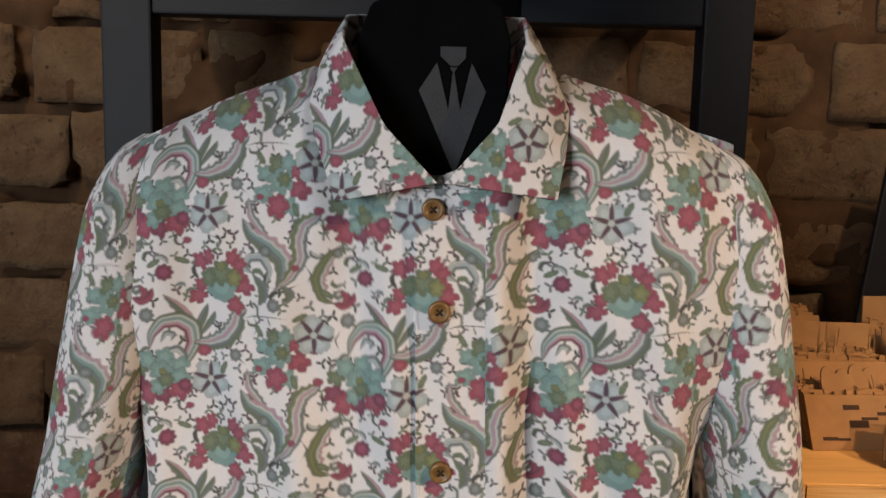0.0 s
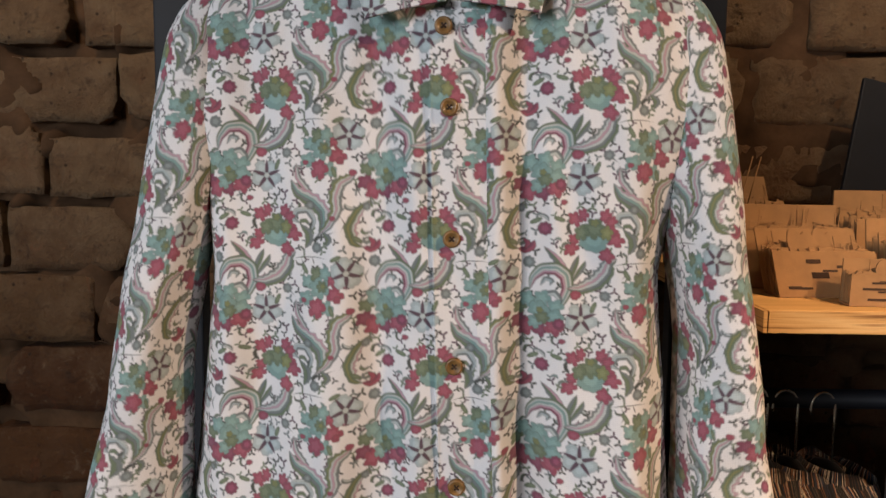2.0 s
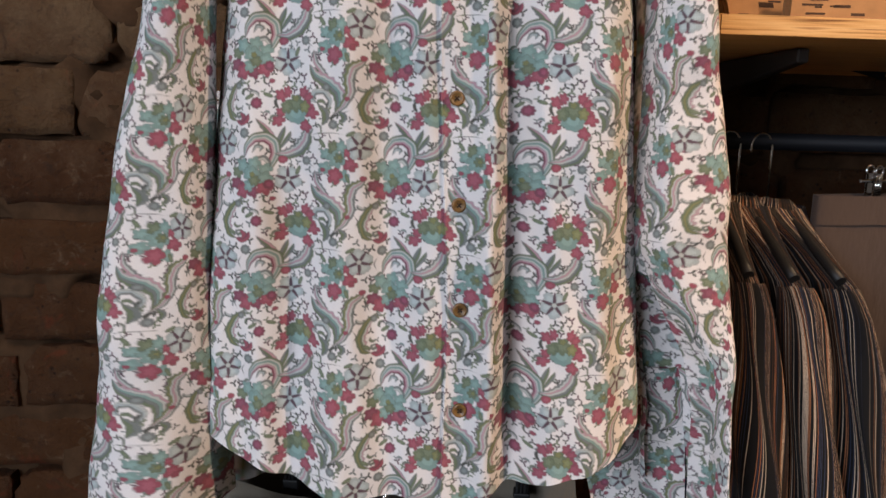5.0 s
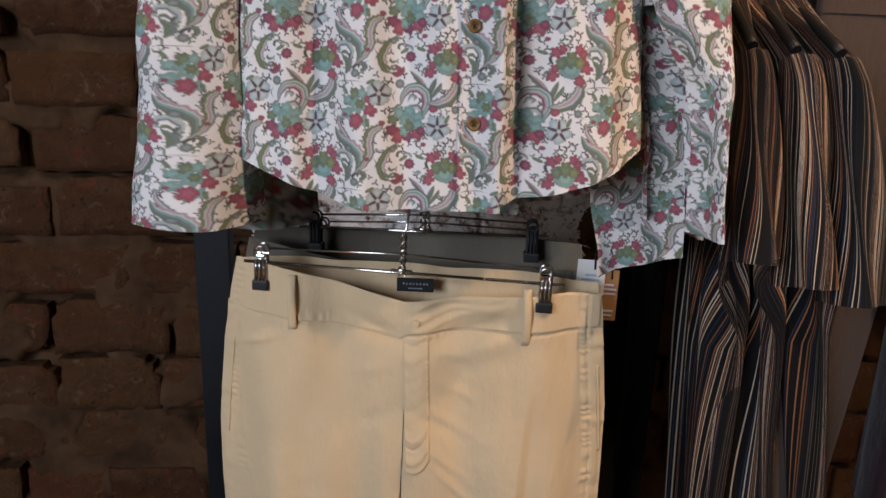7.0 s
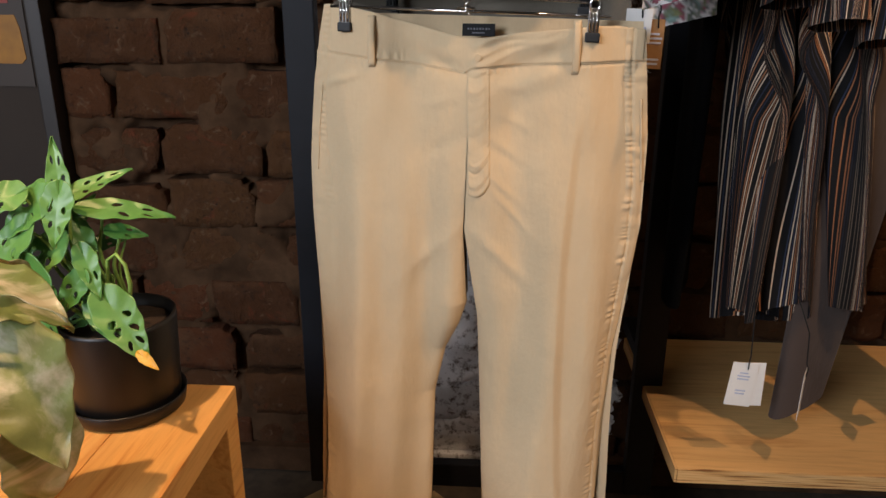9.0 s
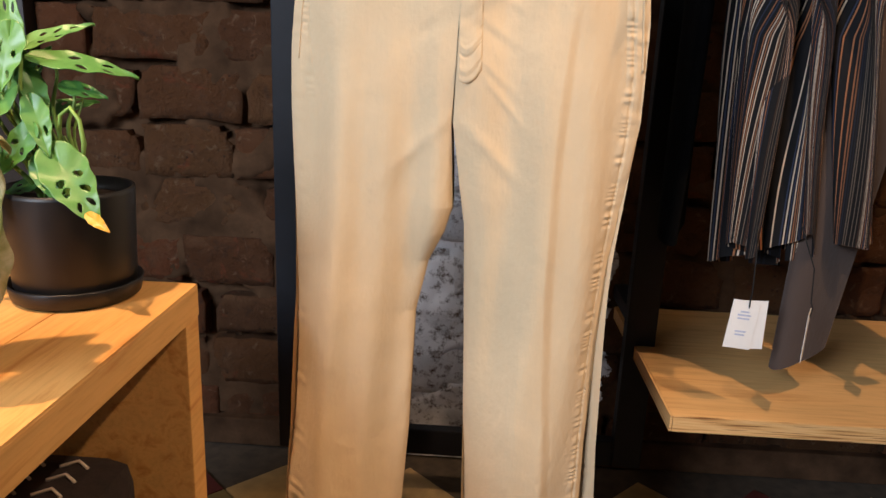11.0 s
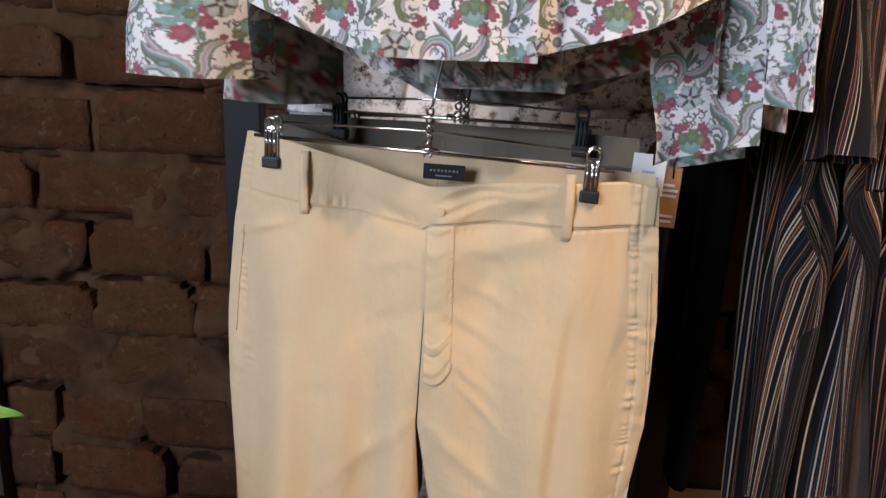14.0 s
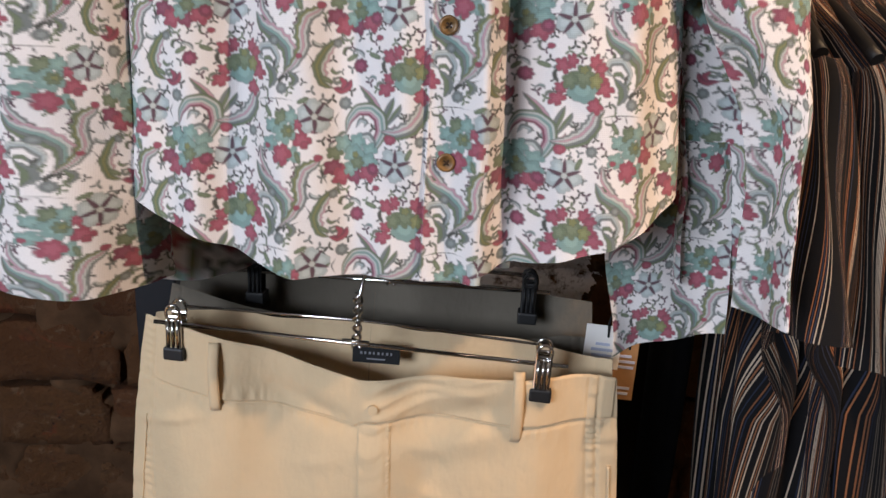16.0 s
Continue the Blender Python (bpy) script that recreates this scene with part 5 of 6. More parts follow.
def swing_tag(at, turn, tilt, string, label, double=True, w=0.046, h=0.086, paper=None):
    """A white card price tag on a black string, its writing as faded bars."""
    t = thing("price_tag", label, "tag", "price tags", at=at, turn=turn)

    def card(dx, dy, rot):
        c = part("card", boxed(-w / 2, w / 2, -0.0004, 0.0004, -h, 0, bevel=0.0002), paper or M_TAG, t)
        c.matrix_basis = pose(dx, dy, 0, 0, rot, 0)
        return c

    c = card(0, -0.001, tilt)
    if double:
        card(0.012, 0.0012, tilt - 6)
    for i, (z, bw) in enumerate(((-0.020, 0.014), (-0.026, 0.022), (-0.032, 0.020), (-0.055, 0.018), (-0.061, 0.016))):
        part("ink_bar", boxed(-bw / 2, bw / 2, -0.0009, -0.0004, z - 0.0014, z + 0.0014), M_TAG_INK, c, "faded bar of print")
    part("string", tube([(0.004, -0.002, -0.012), (0.003, -0.004, 0.004), (0.006, 0.0, 0.012), (0.004, 0.004, string * 0.5), (0.004, 0.034, string)], 0.0011, 6), M_STRING, t)
    return t


swing_tag((0.447, 0.655, 0.632), 0, 5, 0.16, "white card price tag on a black string below a striped shirt")
swing_tag((0.548, 0.650, 0.622), 62, 6, 0.14, "white card price tag on a black string, turned edge-on", False)
swing_tag((0.738, 0.712, 0.655), 58, 6, 0.12, "white card price tag on a black string, turned edge-on", False)
swing_tag((0.770, 0.745, 0.655), 20, -4, 0.12, "white card price tag on a black string below dark trousers", False)
swing_tag((0.188, 0.552, 1.228), -8, 2, 0.045, "white card tag hanging beside the sand chinos", False, 0.036, 0.046)
swing_tag((0.212, 0.556, 1.214), -8, 1, 0.045, "brown card tag hanging beside the sand chinos", False, 0.026, 0.068, M_KRAFT)

# ---------------------------------------------------------------- card models on the shelf


def popup_card(at, turn, w, h, seed, label):
    """A laser-cut kraft card that unfolds into a stepped skyline."""
    t = thing("card_model", label, "card model", "card models on the shelf", at=at, turn=turn)
    rnd = random.Random(seed)

    def lean(bm):
        for v in bm.verts:
            v.co.y += 0.30 * v.co.z
            v.co.x += (0.16 if seed % 2 else -0.10) * v.co.z
        return bm

    part("front_panel", lean(boxed(0, w, 0, 0.0022, 0, h * 0.62, bevel=0.0005)), M_KRAFT, t)
    part("back_panel", lean(boxed(0, w, h * 0.42, h * 0.42 + 0.0022, 0, h * 0.9, bevel=0.0005)), M_KRAFT, t)
    for k in range(8):
        x0, z0 = w * rnd.uniform(0.08, 0.7), h * rnd.uniform(0.10, 0.5)
        part("cut_slot", lean(boxed(x0, x0 + w * rnd.uniform(0.06, 0.2), -0.0006, 0.0006, z0, z0 + h * rnd.uniform(0.02, 0.08))), M_SLOT, t, "dark laser-cut slot")
    part("base_panel", boxed(0, w, 0.0022, h * 0.42, 0, 0.0022), M_KRAFT, t)
    for layer in range(4):
        bm = bmesh.new()
        y = h * (0.06 + 0.09 * layer)
        x = 0.002
        base = h * 0.60
        while x < w - 0.006:
            bw = rnd.uniform(0.003, 0.011)
            top = base + h * rnd.uniform(0.02, 0.11) * (0.7 + 0.2 * layer)
            box(bm, x, min(x + bw, w), y, y + 0.0018, 0.002, top)
            if rnd.random() < 0.10:
                box(bm, x + bw * 0.4, x + bw * 0.55, y + 0.0002, y + 0.0016, top, top + h * rnd.uniform(0.08, 0.22))
            if rnd.random() < 0.4:
                box(bm, x - 0.002, min(x + bw + 0.004, w), y - 0.001, y + 0.0028, top - 0.003, top - 0.0012)
            x += bw + rnd.choice((0.0, 0.0, 0.0015, 0.004))
        tagged(part("skyline", lean(bm), M_KRAFT, t, "laser-cut skyline layer"), kind="stuff")
    for k in range(4 if seed in (1, 2, 5) else 0):
        bm = bmesh.new()
        x, y, rx, rz = w * (0.30 + 0.14 * k), h * (0.10 + 0.05 * k), w * 0.10, h * (0.34 - 0.05 * (k % 2))
        rim = [(x + rx * math.cos(a) - 0.35 * rx * math.sin(a) ** 2, y, h * 0.58 + rz * math.sin(a)) for a in np.linspace(0, math.pi, 14)]
        f = bm.faces.new([bm.verts.new(p) for p in rim])
        r = bmesh.ops.extrude_face_region(bm, geom=[f])
        bmesh.ops.translate(bm, vec=(0, 0.0018, 0), verts=[v for v in r["geom"] if isinstance(v, bmesh.types.BMVert)])
        bmesh.ops.recalc_face_normals(bm, faces=bm.faces)
        part("shell", lean(bm), M_KRAFT, t, "arched laser-cut card shell")
    for k in range(2 if seed in (4, 6) else 0):
        y = h * (0.10 + 0.08 * k)
        x = w * (0.2 + 0.15 * k)
        part("mast", tube([(x, y, h * 0.6), (x + 0.018, y, h * 1.08)], 0.0008, 5), M_KRAFT, t, "thin cut card mast")
    return t


for at, turn, w, h, seed in (((0.418, 0.640, 1.8025), -4, 0.13, 0.052, 1), ((0.368, 0.690, 1.8025), 3, 0.12, 0.082, 2), ((0.345, 0.760, 1.8025), -3, 0.13, 0.110, 3), ((0.365, 0.860, 1.8025), 6, 0.12, 0.150, 4),
                             ((0.500, 0.700, 1.8025), 12, 0.12, 0.095, 5), ((0.570, 0.640, 1.8025), -8, 0.13, 0.075, 6), ((0.520, 0.820, 1.8025), 4, 0.14, 0.130, 7)):
    popup_card(at, turn, w, h, seed, "laser-cut kraft card skyline model standing on a plywood shelf")
dark_board = thing("slate_board", "dark slate board leaning against the brick wall on a shelf", "board", at=(0.60, 1.07, 1.8025))
dark_board.matrix_world = pose(0.66, 1.05, 1.8035, -12, 14, 0)
part("board", boxed(-0.06, 0.16, 0, 0.008, 0.0, 0.30, bevel=0.002), M_STEEL, dark_board)

# ---------------------------------------------------------------- bench and plants


def waterfall_bench():
    b = thing("wooden_bench", "oiled pine waterfall bench with plants on it", "bench")
    x0, x1, y0, y1 = -0.86, -0.381, -0.75, 0.393
    n = 4
    w = (x1 - x0) / n
    top = part("top", boxed(x0, x1, y0, y1, 0.655, 0.698, bevel=0.002), M_PINE, b)
    part("leg_panel", boxed(x0 + 0.001, x1 - 0.001, y1 - 0.044, y1 - 0.001, 0.0, 0.655, bevel=0.002), M_PINE, b)
    part("leg_panel", boxed(x0 + 0.001, x1 - 0.001, y0 + 0.001, y0 + 0.044, 0.0, 0.655, bevel=0.002), M_PINE, b)
    for i in range(n):
        part("stave", boxed(x0 + i * w + 0.0006, x0 + (i + 1) * w - 0.0006, y0 + 0.001, y1 - 0.001, 0.690, 0.7000, bevel=0.0005), M_PINE, top)
    return b


waterfall_bench()


def plant_pot(at, r, h, label):
    p = thing("plant_pot", label, "plant pot", "plants on the bench", at=at)
    part("pot", lathe([(0.0001, 0.012), (r * 0.88, 0.012), (r * 0.94, 0.02), (r, h - 0.006), (r, h), (r * 0.95, h), (r * 0.93, h - 0.02), (r * 0.9, h * 0.6)], 56), M_POT, p)
    part("saucer", lathe([(0.0001, 0.0), (r * 0.92, 0.0), (r * 0.99, 0.004), (r * 1.04, 0.022), (r * 1.02, 0.024), (r * 0.97, 0.010), (0.0001, 0.008)], 56), M_POT, p)
    soil = lathe([(0.0001, h - 0.010), (r * 0.4, h - 0.012), (r * 0.93, h - 0.018)], 40)
    for v in soil.verts:
        v.co.z += 0.004 * noise.noise(v.co * 90)
    part("soil", soil, M_SOIL, p, "dark potting soil")
    return p


def leaf_mesh(length, width, holes, droop, heart=0.25, res=(54, 30), material=None, seed=0, thick=0.0007):
    """A bent leaf along +x with a pointed tip, a folded midrib and oval holes between its veins."""
    rnd = random.Random(seed)
    ny, nx = res
    s = np.linspace(0, 1, ny)[:, None]
    u = np.linspace(-1, 1, nx)[None, :]
    half = width * (np.sin(np.pi * np.clip(s, 0, 1) ** 0.62) ** 0.85 * (1 - 0.25 * s) + 0.0) * (1 + 0.04 * np.sin(9 * np.pi * s))
    x = length * (s - heart * np.abs(u) ** 1.5 * (1 - s) ** 2 * 0.9)
    y = half * u
    z = 0.16 * width * np.abs(u) ** 1.3 - droop * length * s ** 2 + 0.05 * width * np.sin(7 * s * np.pi) * np.abs(u)
    P = np.stack([x + 0 * u, y, z + 0 * u], -1)
    keep = np.ones((ny - 1, nx - 1), bool)
    sm, um = (s[:-1] + s[1:]) / 2, (u[:, :-1] + u[:, 1:]) / 2
    for k in range(holes):
        for side in (-1, 1):
            cs = 0.20 + 0.58 * (k + 0.5) / holes + rnd.uniform(-0.05, 0.05)
            keep &= ~((((sm - cs - 0.22 * (np.abs(um) - 0.4)) / (0.085 / holes ** 0.6)) ** 2 + ((um * side - 0.42) / rnd.uniform(0.14, 0.24)) ** 2) < 1)
    me = sheet("leaf", P, material, keep=keep)
    return me


def stem_path(a, b, sag=0.25, n=10):
    a, b = Vector(a), Vector(b)
    up = Vector((0, 0, 1)) * (b - a).length * sag
    return [a.lerp(b, q) + up * math.sin(math.pi * q) * 0.5 + Vector((0.004 * math.sin(q * 9), 0.004 * math.cos(q * 7), 0)) for q in np.linspace(0, 1, n)]


def potted_plant(at, label, leaves, material, holes, root=(0, 0, 0), name="monstera_plant"):
    """leaves: (x, y, z, heading, pitch, length, width) of each leaf's base, from the root."""
    p = thing(name, label, "plant", "plants on the bench", at=at)
    rnd = random.Random(len(leaves))
    for i, (x, y, z, head, pitch, ln, wd, mat) in enumerate(leaves):
        foot = (root[0] + rnd.uniform(-0.02, 0.02), root[1] + rnd.uniform(-0.02, 0.02), root[2])
        st = part("stalk", tube(stem_path(foot, (x, y, z), 0.3), [0.0034 - 0.0016 * q for q in np.linspace(0, 1, 10)], 7), M_STALK, p)
        lf = part("leaf", leaf_mesh(ln, wd * (0.82 if holes else 1.0), holes, rnd.uniform(0.35, 0.85), material=mat or material, seed=i), mat or material, st)
        so = lf.modifiers.new("thick", "SOLIDIFY")
        so.thickness = 0.0009
        lf.matrix_basis = Matrix.Translation((x, y, z)) @ Euler((radians(rnd.uniform(-35, 35)), radians(-pitch), radians(head))).to_matrix().to_4x4()
    return p


POT = (-0.5105, 0.330, 0.700)
plant_pot(POT, 0.0755, 0.138, "matt black plastic plant pot on a saucer on a pine bench")


def climbing_plant():
    """Thin stalks fanning from the soil, each ending in a perforated leaf given by its base, tip and width."""
    p = thing("monstera_plant", "swiss cheese plant with perforated green leaves in a black pot", "plant", "plants on the bench", at=POT)
    rnd = random.Random(19)

    def leaf_on(parent, base, tip, width, facing, holes, droop, mat, seed):
        base, tip, face = Vector(base), Vector(tip), Vector(facing)
        d = tip - base
        xa = d.normalized()
        ya = face.cross(xa).normalized()
        za = xa.cross(ya)
        lf = part("leaf", leaf_mesh(d.length * 1.05, width, holes, droop, 0.30, (60, 36), mat, seed), mat, parent)
        lf.modifiers.new("thick", "SOLIDIFY").thickness = 0.0008
        lf.matrix_basis = Matrix.Translation(base) @ Matrix((xa, ya, za)).transposed().to_4x4()
        return lf

    spec = (((-0.050, 0.000, 0.290), (-0.057, 0.010, 0.370), 0.017, (0.3, -1, 0.2), 2, 0.10, M_LEAF), ((-0.036, 0.000, 0.302), (0.027, 0.030, 0.333), 0.017, (-0.2, -0.7, 0.8), 3, 0.12, M_LEAF),
            ((-0.002, -0.010, 0.287), (0.086, 0.010, 0.284), 0.019, (0.0, -0.6, 0.9), 2, 0.22, M_LEAF), ((-0.030, 0.030, 0.225), (0.016, 0.050, 0.241), 0.014, (0, -0.7, 0.7), 2, 0.20, M_LEAF),
            ((-0.030, -0.035, 0.312), (-0.034, -0.060, 0.255), 0.022, (0.1, -1, 0.35), 2, 0.12, M_LEAF), ((-0.056, -0.030, 0.304), (-0.110, -0.050, 0.258), 0.027, (-0.1, -0.8, 0.7), 3, 0.15, M_LEAF),
            ((0.020, -0.050, 0.176), (0.078, -0.085, 0.116), 0.029, (0.3, -0.9, 0.6), 3, 0.10, M_LEAF), ((0.070, -0.082, 0.121), (0.094, -0.094, 0.110), 0.0075, (0.3, -0.9, 0.6), 0, 0.1, M_LEAF_OLD),
            ((-0.070, -0.060, 0.215), (-0.040, -0.088, 0.118), 0.034, (-0.2, -1, 0.3), 3, 0.08, M_LEAF), ((-0.048, -0.030, 0.246), (-0.095, -0.060, 0.195), 0.027, (-0.2, -0.9, 0.5), 2, 0.10, M_LEAF),
            ((-0.022, -0.030, 0.146), (-0.060, -0.035, 0.134), 0.013, (0, -0.7, 0.8), 1, 0.15, M_LEAF), ((-0.090, 0.025, 0.300), (-0.145, 0.045, 0.286), 0.020, (0, -0.7, 0.7), 2, 0.20, M_LEAF),
            ((-0.020, -0.020, 0.262), (0.004, -0.040, 0.212), 0.015, (0.5, -0.9, 0.3), 1, 0.10, M_LEAF), ((-0.078, -0.045, 0.268), (-0.120, -0.075, 0.205), 0.026, (-0.3, -0.9, 0.4), 2, 0.12, M_LEAF),
            ((-0.015, -0.045, 0.205), (-0.045, -0.060, 0.160), 0.018, (0, -1, 0.4), 2, 0.1, M_LEAF), ((-0.012, -0.035, 0.235), (0.012, -0.055, 0.185), 0.016, (0.4, -1, 0.3), 1, 0.1, M_LEAF), ((-0.060, -0.050, 0.180), (-0.095, -0.075, 0.135), 0.025, (-0.3, -1, 0.4), 2, 0.1, M_LEAF), ((-0.040, -0.010, 0.262), (-0.010, 0.005, 0.300), 0.014, (0.2, -1, 0.3), 1, 0.1, M_LEAF), ((0.012, 0.0, 0.255), (0.050, 0.012, 0.250), 0.013, (0, -0.7, 0.8), 1, 0.25, M_LEAF), ((-0.005, -0.045, 0.170), (0.022, -0.066, 0.135), 0.015, (0.2, -1, 0.4), 1, 0.1, M_LEAF),
            ((-0.085, -0.035, 0.310), (-0.130, -0.060, 0.300), 0.024, (0, -0.8, 0.7), 2, 0.2, M_LEAF), ((-0.100, -0.010, 0.240), (-0.150, -0.020, 0.205), 0.024, (-0.2, -0.8, 0.6), 2, 0.15, M_LEAF))
    for n, (base, tip, width, face, holes, droop, mat) in enumerate(spec):
        foot = (rnd.uniform(-0.030, 0.022), rnd.uniform(-0.030, 0.020), 0.122)
        st = part("stalk", tube(stem_path(foot, base, 0.22, 14), [0.0034 - 0.0018 * q for q in np.linspace(0, 1, 14)], 7), M_STALK, p)
        leaf_on(st, base, tip, width, face, holes, droop, mat, n)
    # a bent, bare stalk that hangs over the rim, and short young shoots
    bow = [(0.002, -0.020, 0.125), (0.006, -0.024, 0.180), (0.016, -0.030, 0.226), (0.030, -0.034, 0.236), (0.041, -0.036, 0.222), (0.044, -0.036, 0.196), (0.040, -0.036, 0.164)]
    part("stalk", tube(bow, [0.0026, 0.0026, 0.0024, 0.0022, 0.0024, 0.003, 0.0016], 7), M_STALK, p)
    for n in range(9):
        x, y = rnd.uniform(-0.045, 0.025), rnd.uniform(-0.045, 0.02)
        part("stalk", tube(stem_path((x * 0.6, y * 0.6, 0.122), (x, y, rnd.uniform(0.17, 0.27)), 0.12), [0.0022 - 0.0010 * q for q in np.linspace(0, 1, 10)], 6), M_STALK, p)
    return p


climbing_plant()
POT2 = (-0.562, 0.010, 0.700)
plant_pot(POT2, 0.066, 0.130, "matt black plastic plant pot on a saucer on a pine bench")
LEAVES2 = [(0.085, 0.045, 0.225, -30, -42, 0.125, 0.054, None), (0.118, 0.035, 0.150, -60, -75, 0.125, 0.042, None), (0.10, 0.03, 0.305, -10, 5, 0.075, 0.030, None), (0.02, 0.05, 0.290, 60, 12, 0.09, 0.040, None),
           (-0.05, 0.0, 0.270, 170, 10, 0.10, 0.044, None), (0.0, -0.06, 0.230, -90, -20, 0.10, 0.044, None), (0.06, 0.06, 0.260, 40, -5, 0.085, 0.038, None), (0.05, -0.05, 0.200, -50, -30, 0.09, 0.04, None)]
potted_plant(POT2, "variegated plant with large cream and green leaves in a black pot", LEAVES2, M_LEAF_VAR, 0, (0, 0, 0.115), "variegated_plant")


def woven_stool():
    s = thing("woven_footstool", "dark woven footstool with cream zigzag stitches under a bench", "footstool", at=(-0.60, 0.12, 0.0))
    part("cushion", boxed(-0.18, 0.17, -0.26, 0.18, 0.0, 0.50, bevel=0.04), M_WOVEN, s)
    for r in range(3):
        for i in range(12):
            y = -0.20 + i * 0.03
            x = -0.02 + r * 0.055
            part("zigzag_stitch", tube([(x, y, 0.5015), (x + 0.018, y + 0.013, 0.5025), (x + 0.036, y, 0.5015)], 0.0022, 5), M_YARN, s, "cream zigzag stitch")
    return s


woven_stool()


def wall_poster():
    p = thing("poster", "pale paper poster with a yellow bottle shape", "poster", at=(-1.23, WALL_Y - 0.032, 1.02))
    part("paper", boxed(-0.17, 0.150, -0.0012, 0, 0.02, 0.42), M_POSTER, p)
    bm = bmesh.new()
    pts = [(0.03, 0.078), (0.04, 0.072), (0.128, 0.072), (0.140, 0.084), (0.136, 0.150), (0.128, 0.180), (0.05, 0.180), (0.035, 0.15)]
    f = bm.faces.new([bm.verts.new((x, -0.0030, z)) for x, z in pts])
    r = bmesh.ops.extrude_face_region(bm, geom=[f])
    bmesh.ops.translate(bm, vec=(0, 0.0016, 0), verts=[v for v in r["geom"] if isinstance(v, bmesh.types.BMVert)])
    bmesh.ops.recalc_face_normals(bm, faces=bm.faces)
    part("bottle_shape", bm, M_YELLOW, p, "yellow printed bottle shape")
    for z in (0.205, 0.238):
        part("ink_bar", boxed(0.04, 0.118, -0.0022, -0.0012, z, z + 0.008), M_RED_INK, p, "red printed bar")
    return p


wall_poster()

# ---------------------------------------------------------------- bricks and floor tiles, piece by piece


def brick_mesh(w, h, d, rnd):
    """A worn brick: a nearly flat face with ragged, chipped edges."""
    nx, nz = 11, 6
    me = bpy.data.meshes.new("brick")
    vs, fs = [], []
    px, pz, tip = rnd.uniform(0, 50), rnd.uniform(0, 50), [rnd.random() < 0.35 for _ in range(4)]
    for j in range(nz):
        for i in range(nx):
            s, t = i / (nx - 1), j / (nz - 1)
            s, t = s + 0.06 * math.sin(2 * math.pi * s) * -1, t - 0.06 * math.sin(2 * math.pi * t)
            x, z = w * s, h * t
            wob = noise.noise(Vector((px + x * 22, 3.1, pz + z * 22)))
            wob2 = noise.noise(Vector((px + x * 60, 9.7, pz + z * 60)))
            rim = i in (0, nx - 1) or j in (0, nz - 1)
            y = 0.0035 * wob + 0.0022 * wob2
            if rim:
                x += 0.005 * wob2 + (0.004 * abs(wob) if i == 0 else -0.004 * abs(wob) if i == nx - 1 else 0)
                z += 0.006 * wob + 0.003 * wob2
                y += 0.0035 + 0.004 * abs(wob2)
            corner = (0 if i < 2 else 1 if i > nx - 3 else None, 0 if j < 2 else 1 if j > nz - 3 else None)
            if None not in corner and tip[corner[0] * 2 + corner[1]]:
                x += (0.010 if corner[0] == 0 else -0.010) * (1 if rim else 0.3)
                z += (0.009 if corner[1] == 0 else -0.009) * (1 if rim else 0.3)
                y += 0.005
            vs.append((x, y, z))
    for j in range(nz - 1):
        for i in range(nx - 1):
            a = j * nx + i
            fs.append((a, a + 1, a + nx + 1, a + nx))
    ring = [i for i in range(nx)] + [j * nx + nx - 1 for j in range(1, nz)] + [(nz - 1) * nx + i for i in range(nx - 2, -1, -1)] + [j * nx for j in range(nz - 2, 0, -1)]
    base = len(vs)
    vs += [(vs[r][0], d, vs[r][2]) for r in ring]
    m = len(ring)
    fs += [(ring[k], base + k, base + (k + 1) % m, ring[(k + 1) % m]) for k in range(m)]
    me.from_pydata(vs, [], fs)
    me.polygons.foreach_set("use_smooth", [k < (nx - 1) * (nz - 1) for k in range(len(fs))])
    me.materials.append(M_BRICK)
    return me


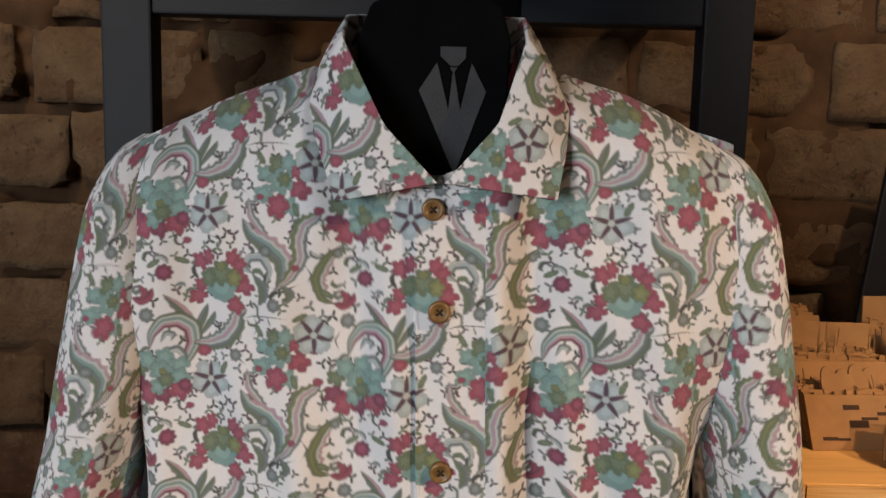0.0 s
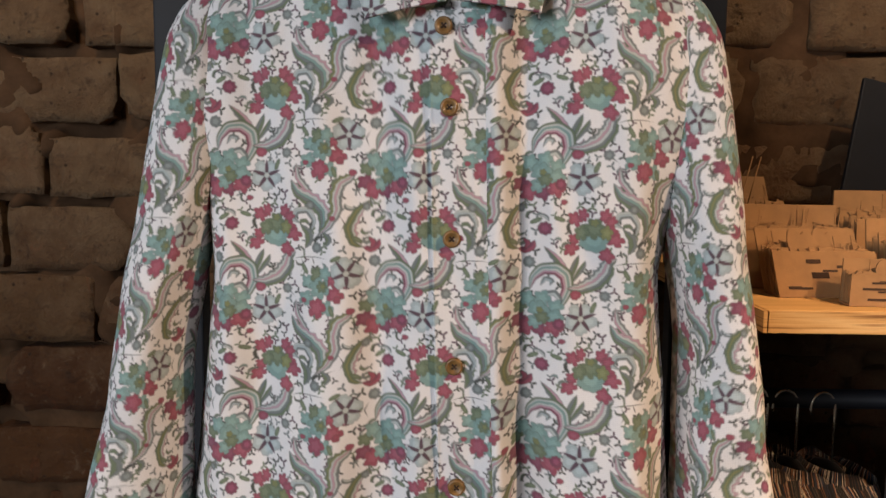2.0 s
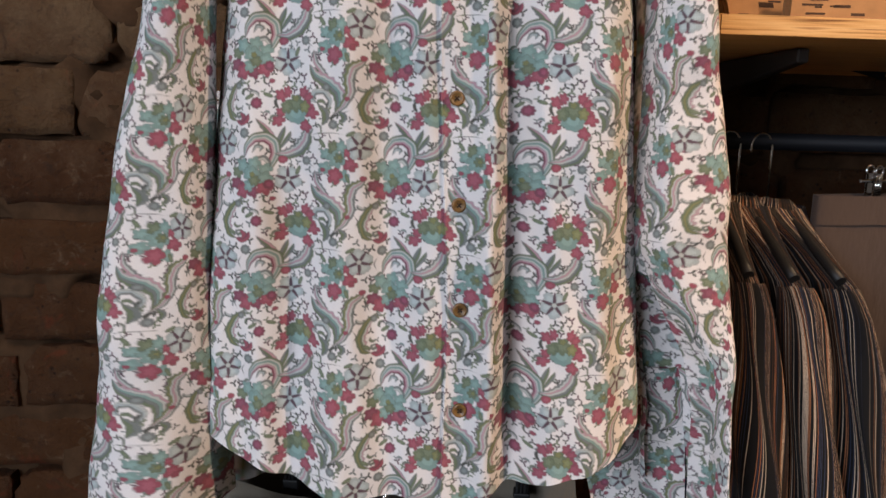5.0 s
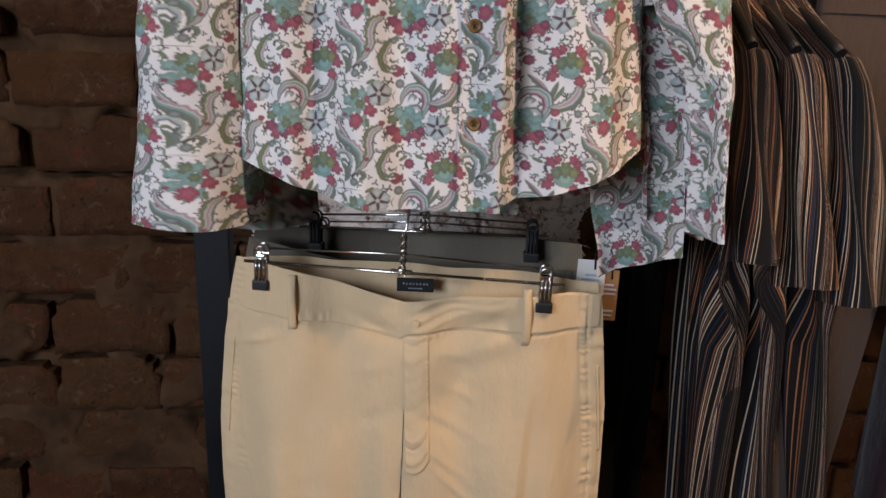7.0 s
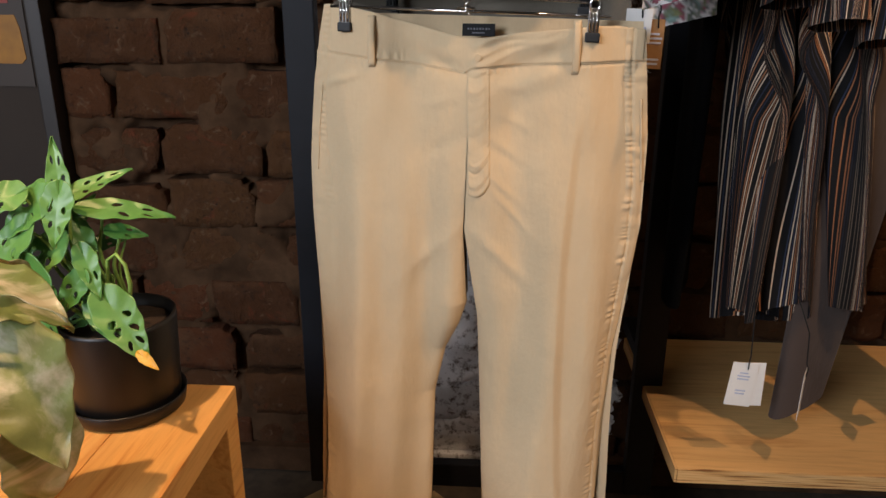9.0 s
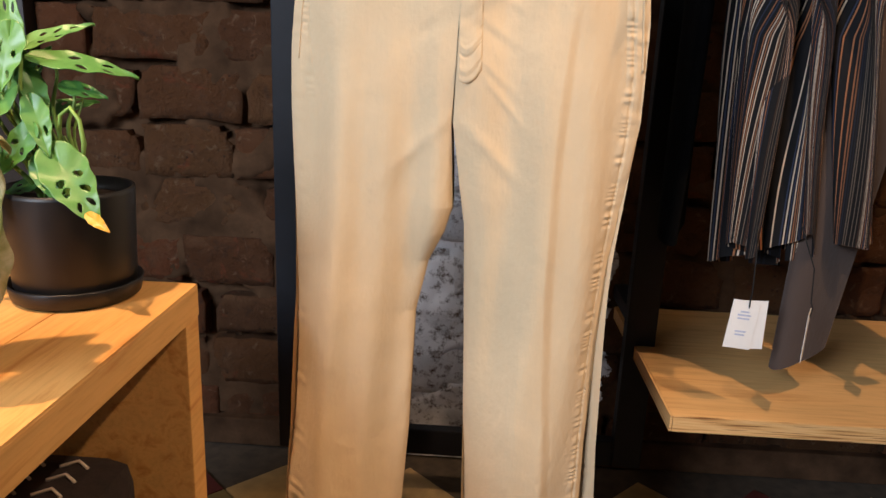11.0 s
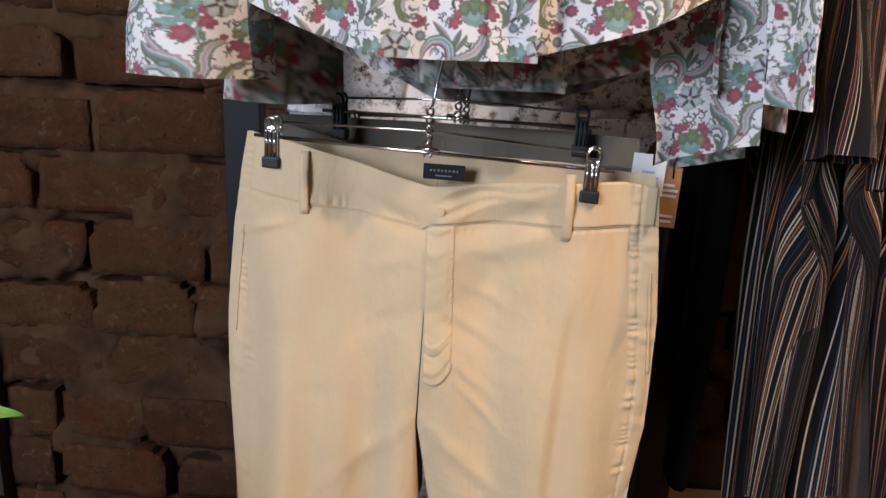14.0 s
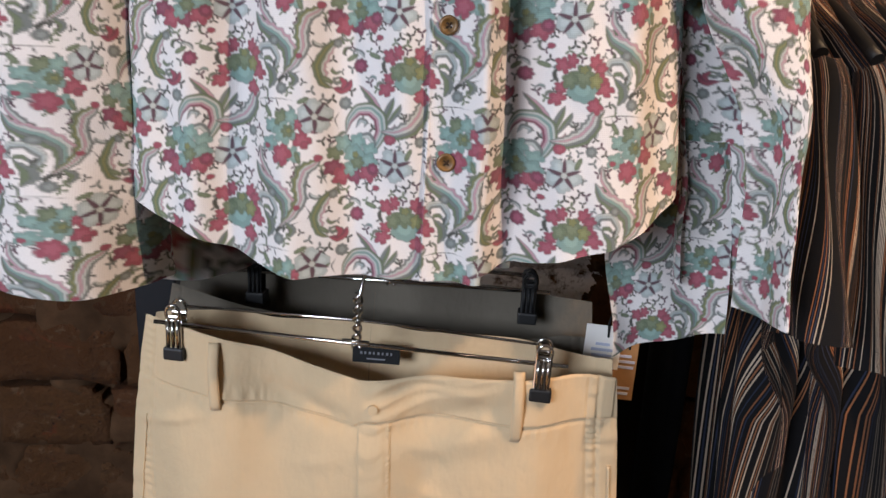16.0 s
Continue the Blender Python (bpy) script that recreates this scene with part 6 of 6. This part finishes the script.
def lay_bricks():
    rnd = random.Random(5)
    pitch, z = 0.1325, 0.035
    while z < 2.75:
        x = -1.038 - rnd.uniform(0.0, 0.12)
        while x < 1.75:
            w = rnd.choice((0.165, 0.215, 0.235, 0.25, 0.27)) + rnd.uniform(-0.012, 0.012)
            x0 = max(x, -1.037)
            if x + w - x0 > 0.05:
                h = pitch - (rnd.uniform(0.010, 0.020) if rnd.random() > 0.12 else rnd.uniform(0.026, 0.040))
                b = new("brick", brick_mesh(x + w - x0, h, 0.10, rnd))
                b.parent = wall_north
                b.location = (x0, WALL_Y + rnd.uniform(-0.006, 0.005), z + rnd.uniform(-0.003, 0.005))
                b.rotation_euler = (0, radians(rnd.uniform(-0.9, 0.9)), radians(rnd.uniform(-0.8, 0.8)))
            x += w + rnd.choice((0.006, 0.008, 0.010, 0.012, 0.018, 0.026))
        z += pitch


def lay_mortar():
    """The bedding between the bricks: smeared nearly flush in places, raked out into dark hollows in others."""
    xs, zs = np.arange(-1.036, 1.78, 0.009), np.arange(0.08, 2.72, 0.009)
    P = np.zeros((len(zs), len(xs), 3))
    for j, z in enumerate(zs):
        for i, x in enumerate(xs):
            a = noise.noise(Vector((x * 5.5, 1.3, z * 9.0)))
            b = noise.noise(Vector((x * 21, 4.1, z * 24)))
            c = noise.noise(Vector((x * 55, 7.7, z * 60)))
            hollow = max(0.0, min(1.0, (a + 0.35 * b - 0.02) * 4.0)) * (0.25 if abs(x + 0.03) < 0.34 and z < 1.6 else 1.0)
            P[j, i] = (x, WALL_Y + 0.0035 + 0.0045 * b + 0.003 * c + 0.040 * hollow, z)
    bed = part("mortar_bed", sheet("mortar_bed", P, M_MORTAR), M_MORTAR, wall_north, "crumbling brown mortar with dark hollows")
    tagged(bed, "crumbling brown mortar with dark hollows", kind="stuff")


def lay_tiles():
    """Diagonal square floor tiles with half tiles in maroon, near the wall."""
    k = 0.200
    meshes = {}
    for m in (M_CREAM_TILE, M_OLIVE_TILE, M_MAROON_TILE):
        bm = boxed(-k / 2 + 0.002, k / 2 - 0.002, -k / 2 + 0.002, k / 2 - 0.002, -0.006, 0.0, bevel=0.001)
        me = bpy.data.meshes.new("floor_tile")
        bm.to_mesh(me)
        bm.free()
        me.materials.append(m)
        meshes[m] = me
    turn = Matrix.Rotation(radians(45), 4, "Z")
    for i in range(-14, 15):
        for j in range(-14, 15):
            p = turn @ Vector((i * k, j * k, 0))
            p.y += 0.25
            if -1.2 < p.x < 1.35 and -0.55 < p.y < WALL_Y - 0.09:
                m = M_MAROON_TILE if (i + 2 * j) % 5 == 0 else (M_CREAM_TILE if (i + j) % 2 else M_OLIVE_TILE)
                t = new("floor_tile", meshes[m])
                t.parent = floor
                t.matrix_basis = Matrix.Translation(p) @ turn


lay_bricks()
lay_mortar()
lay_tiles()
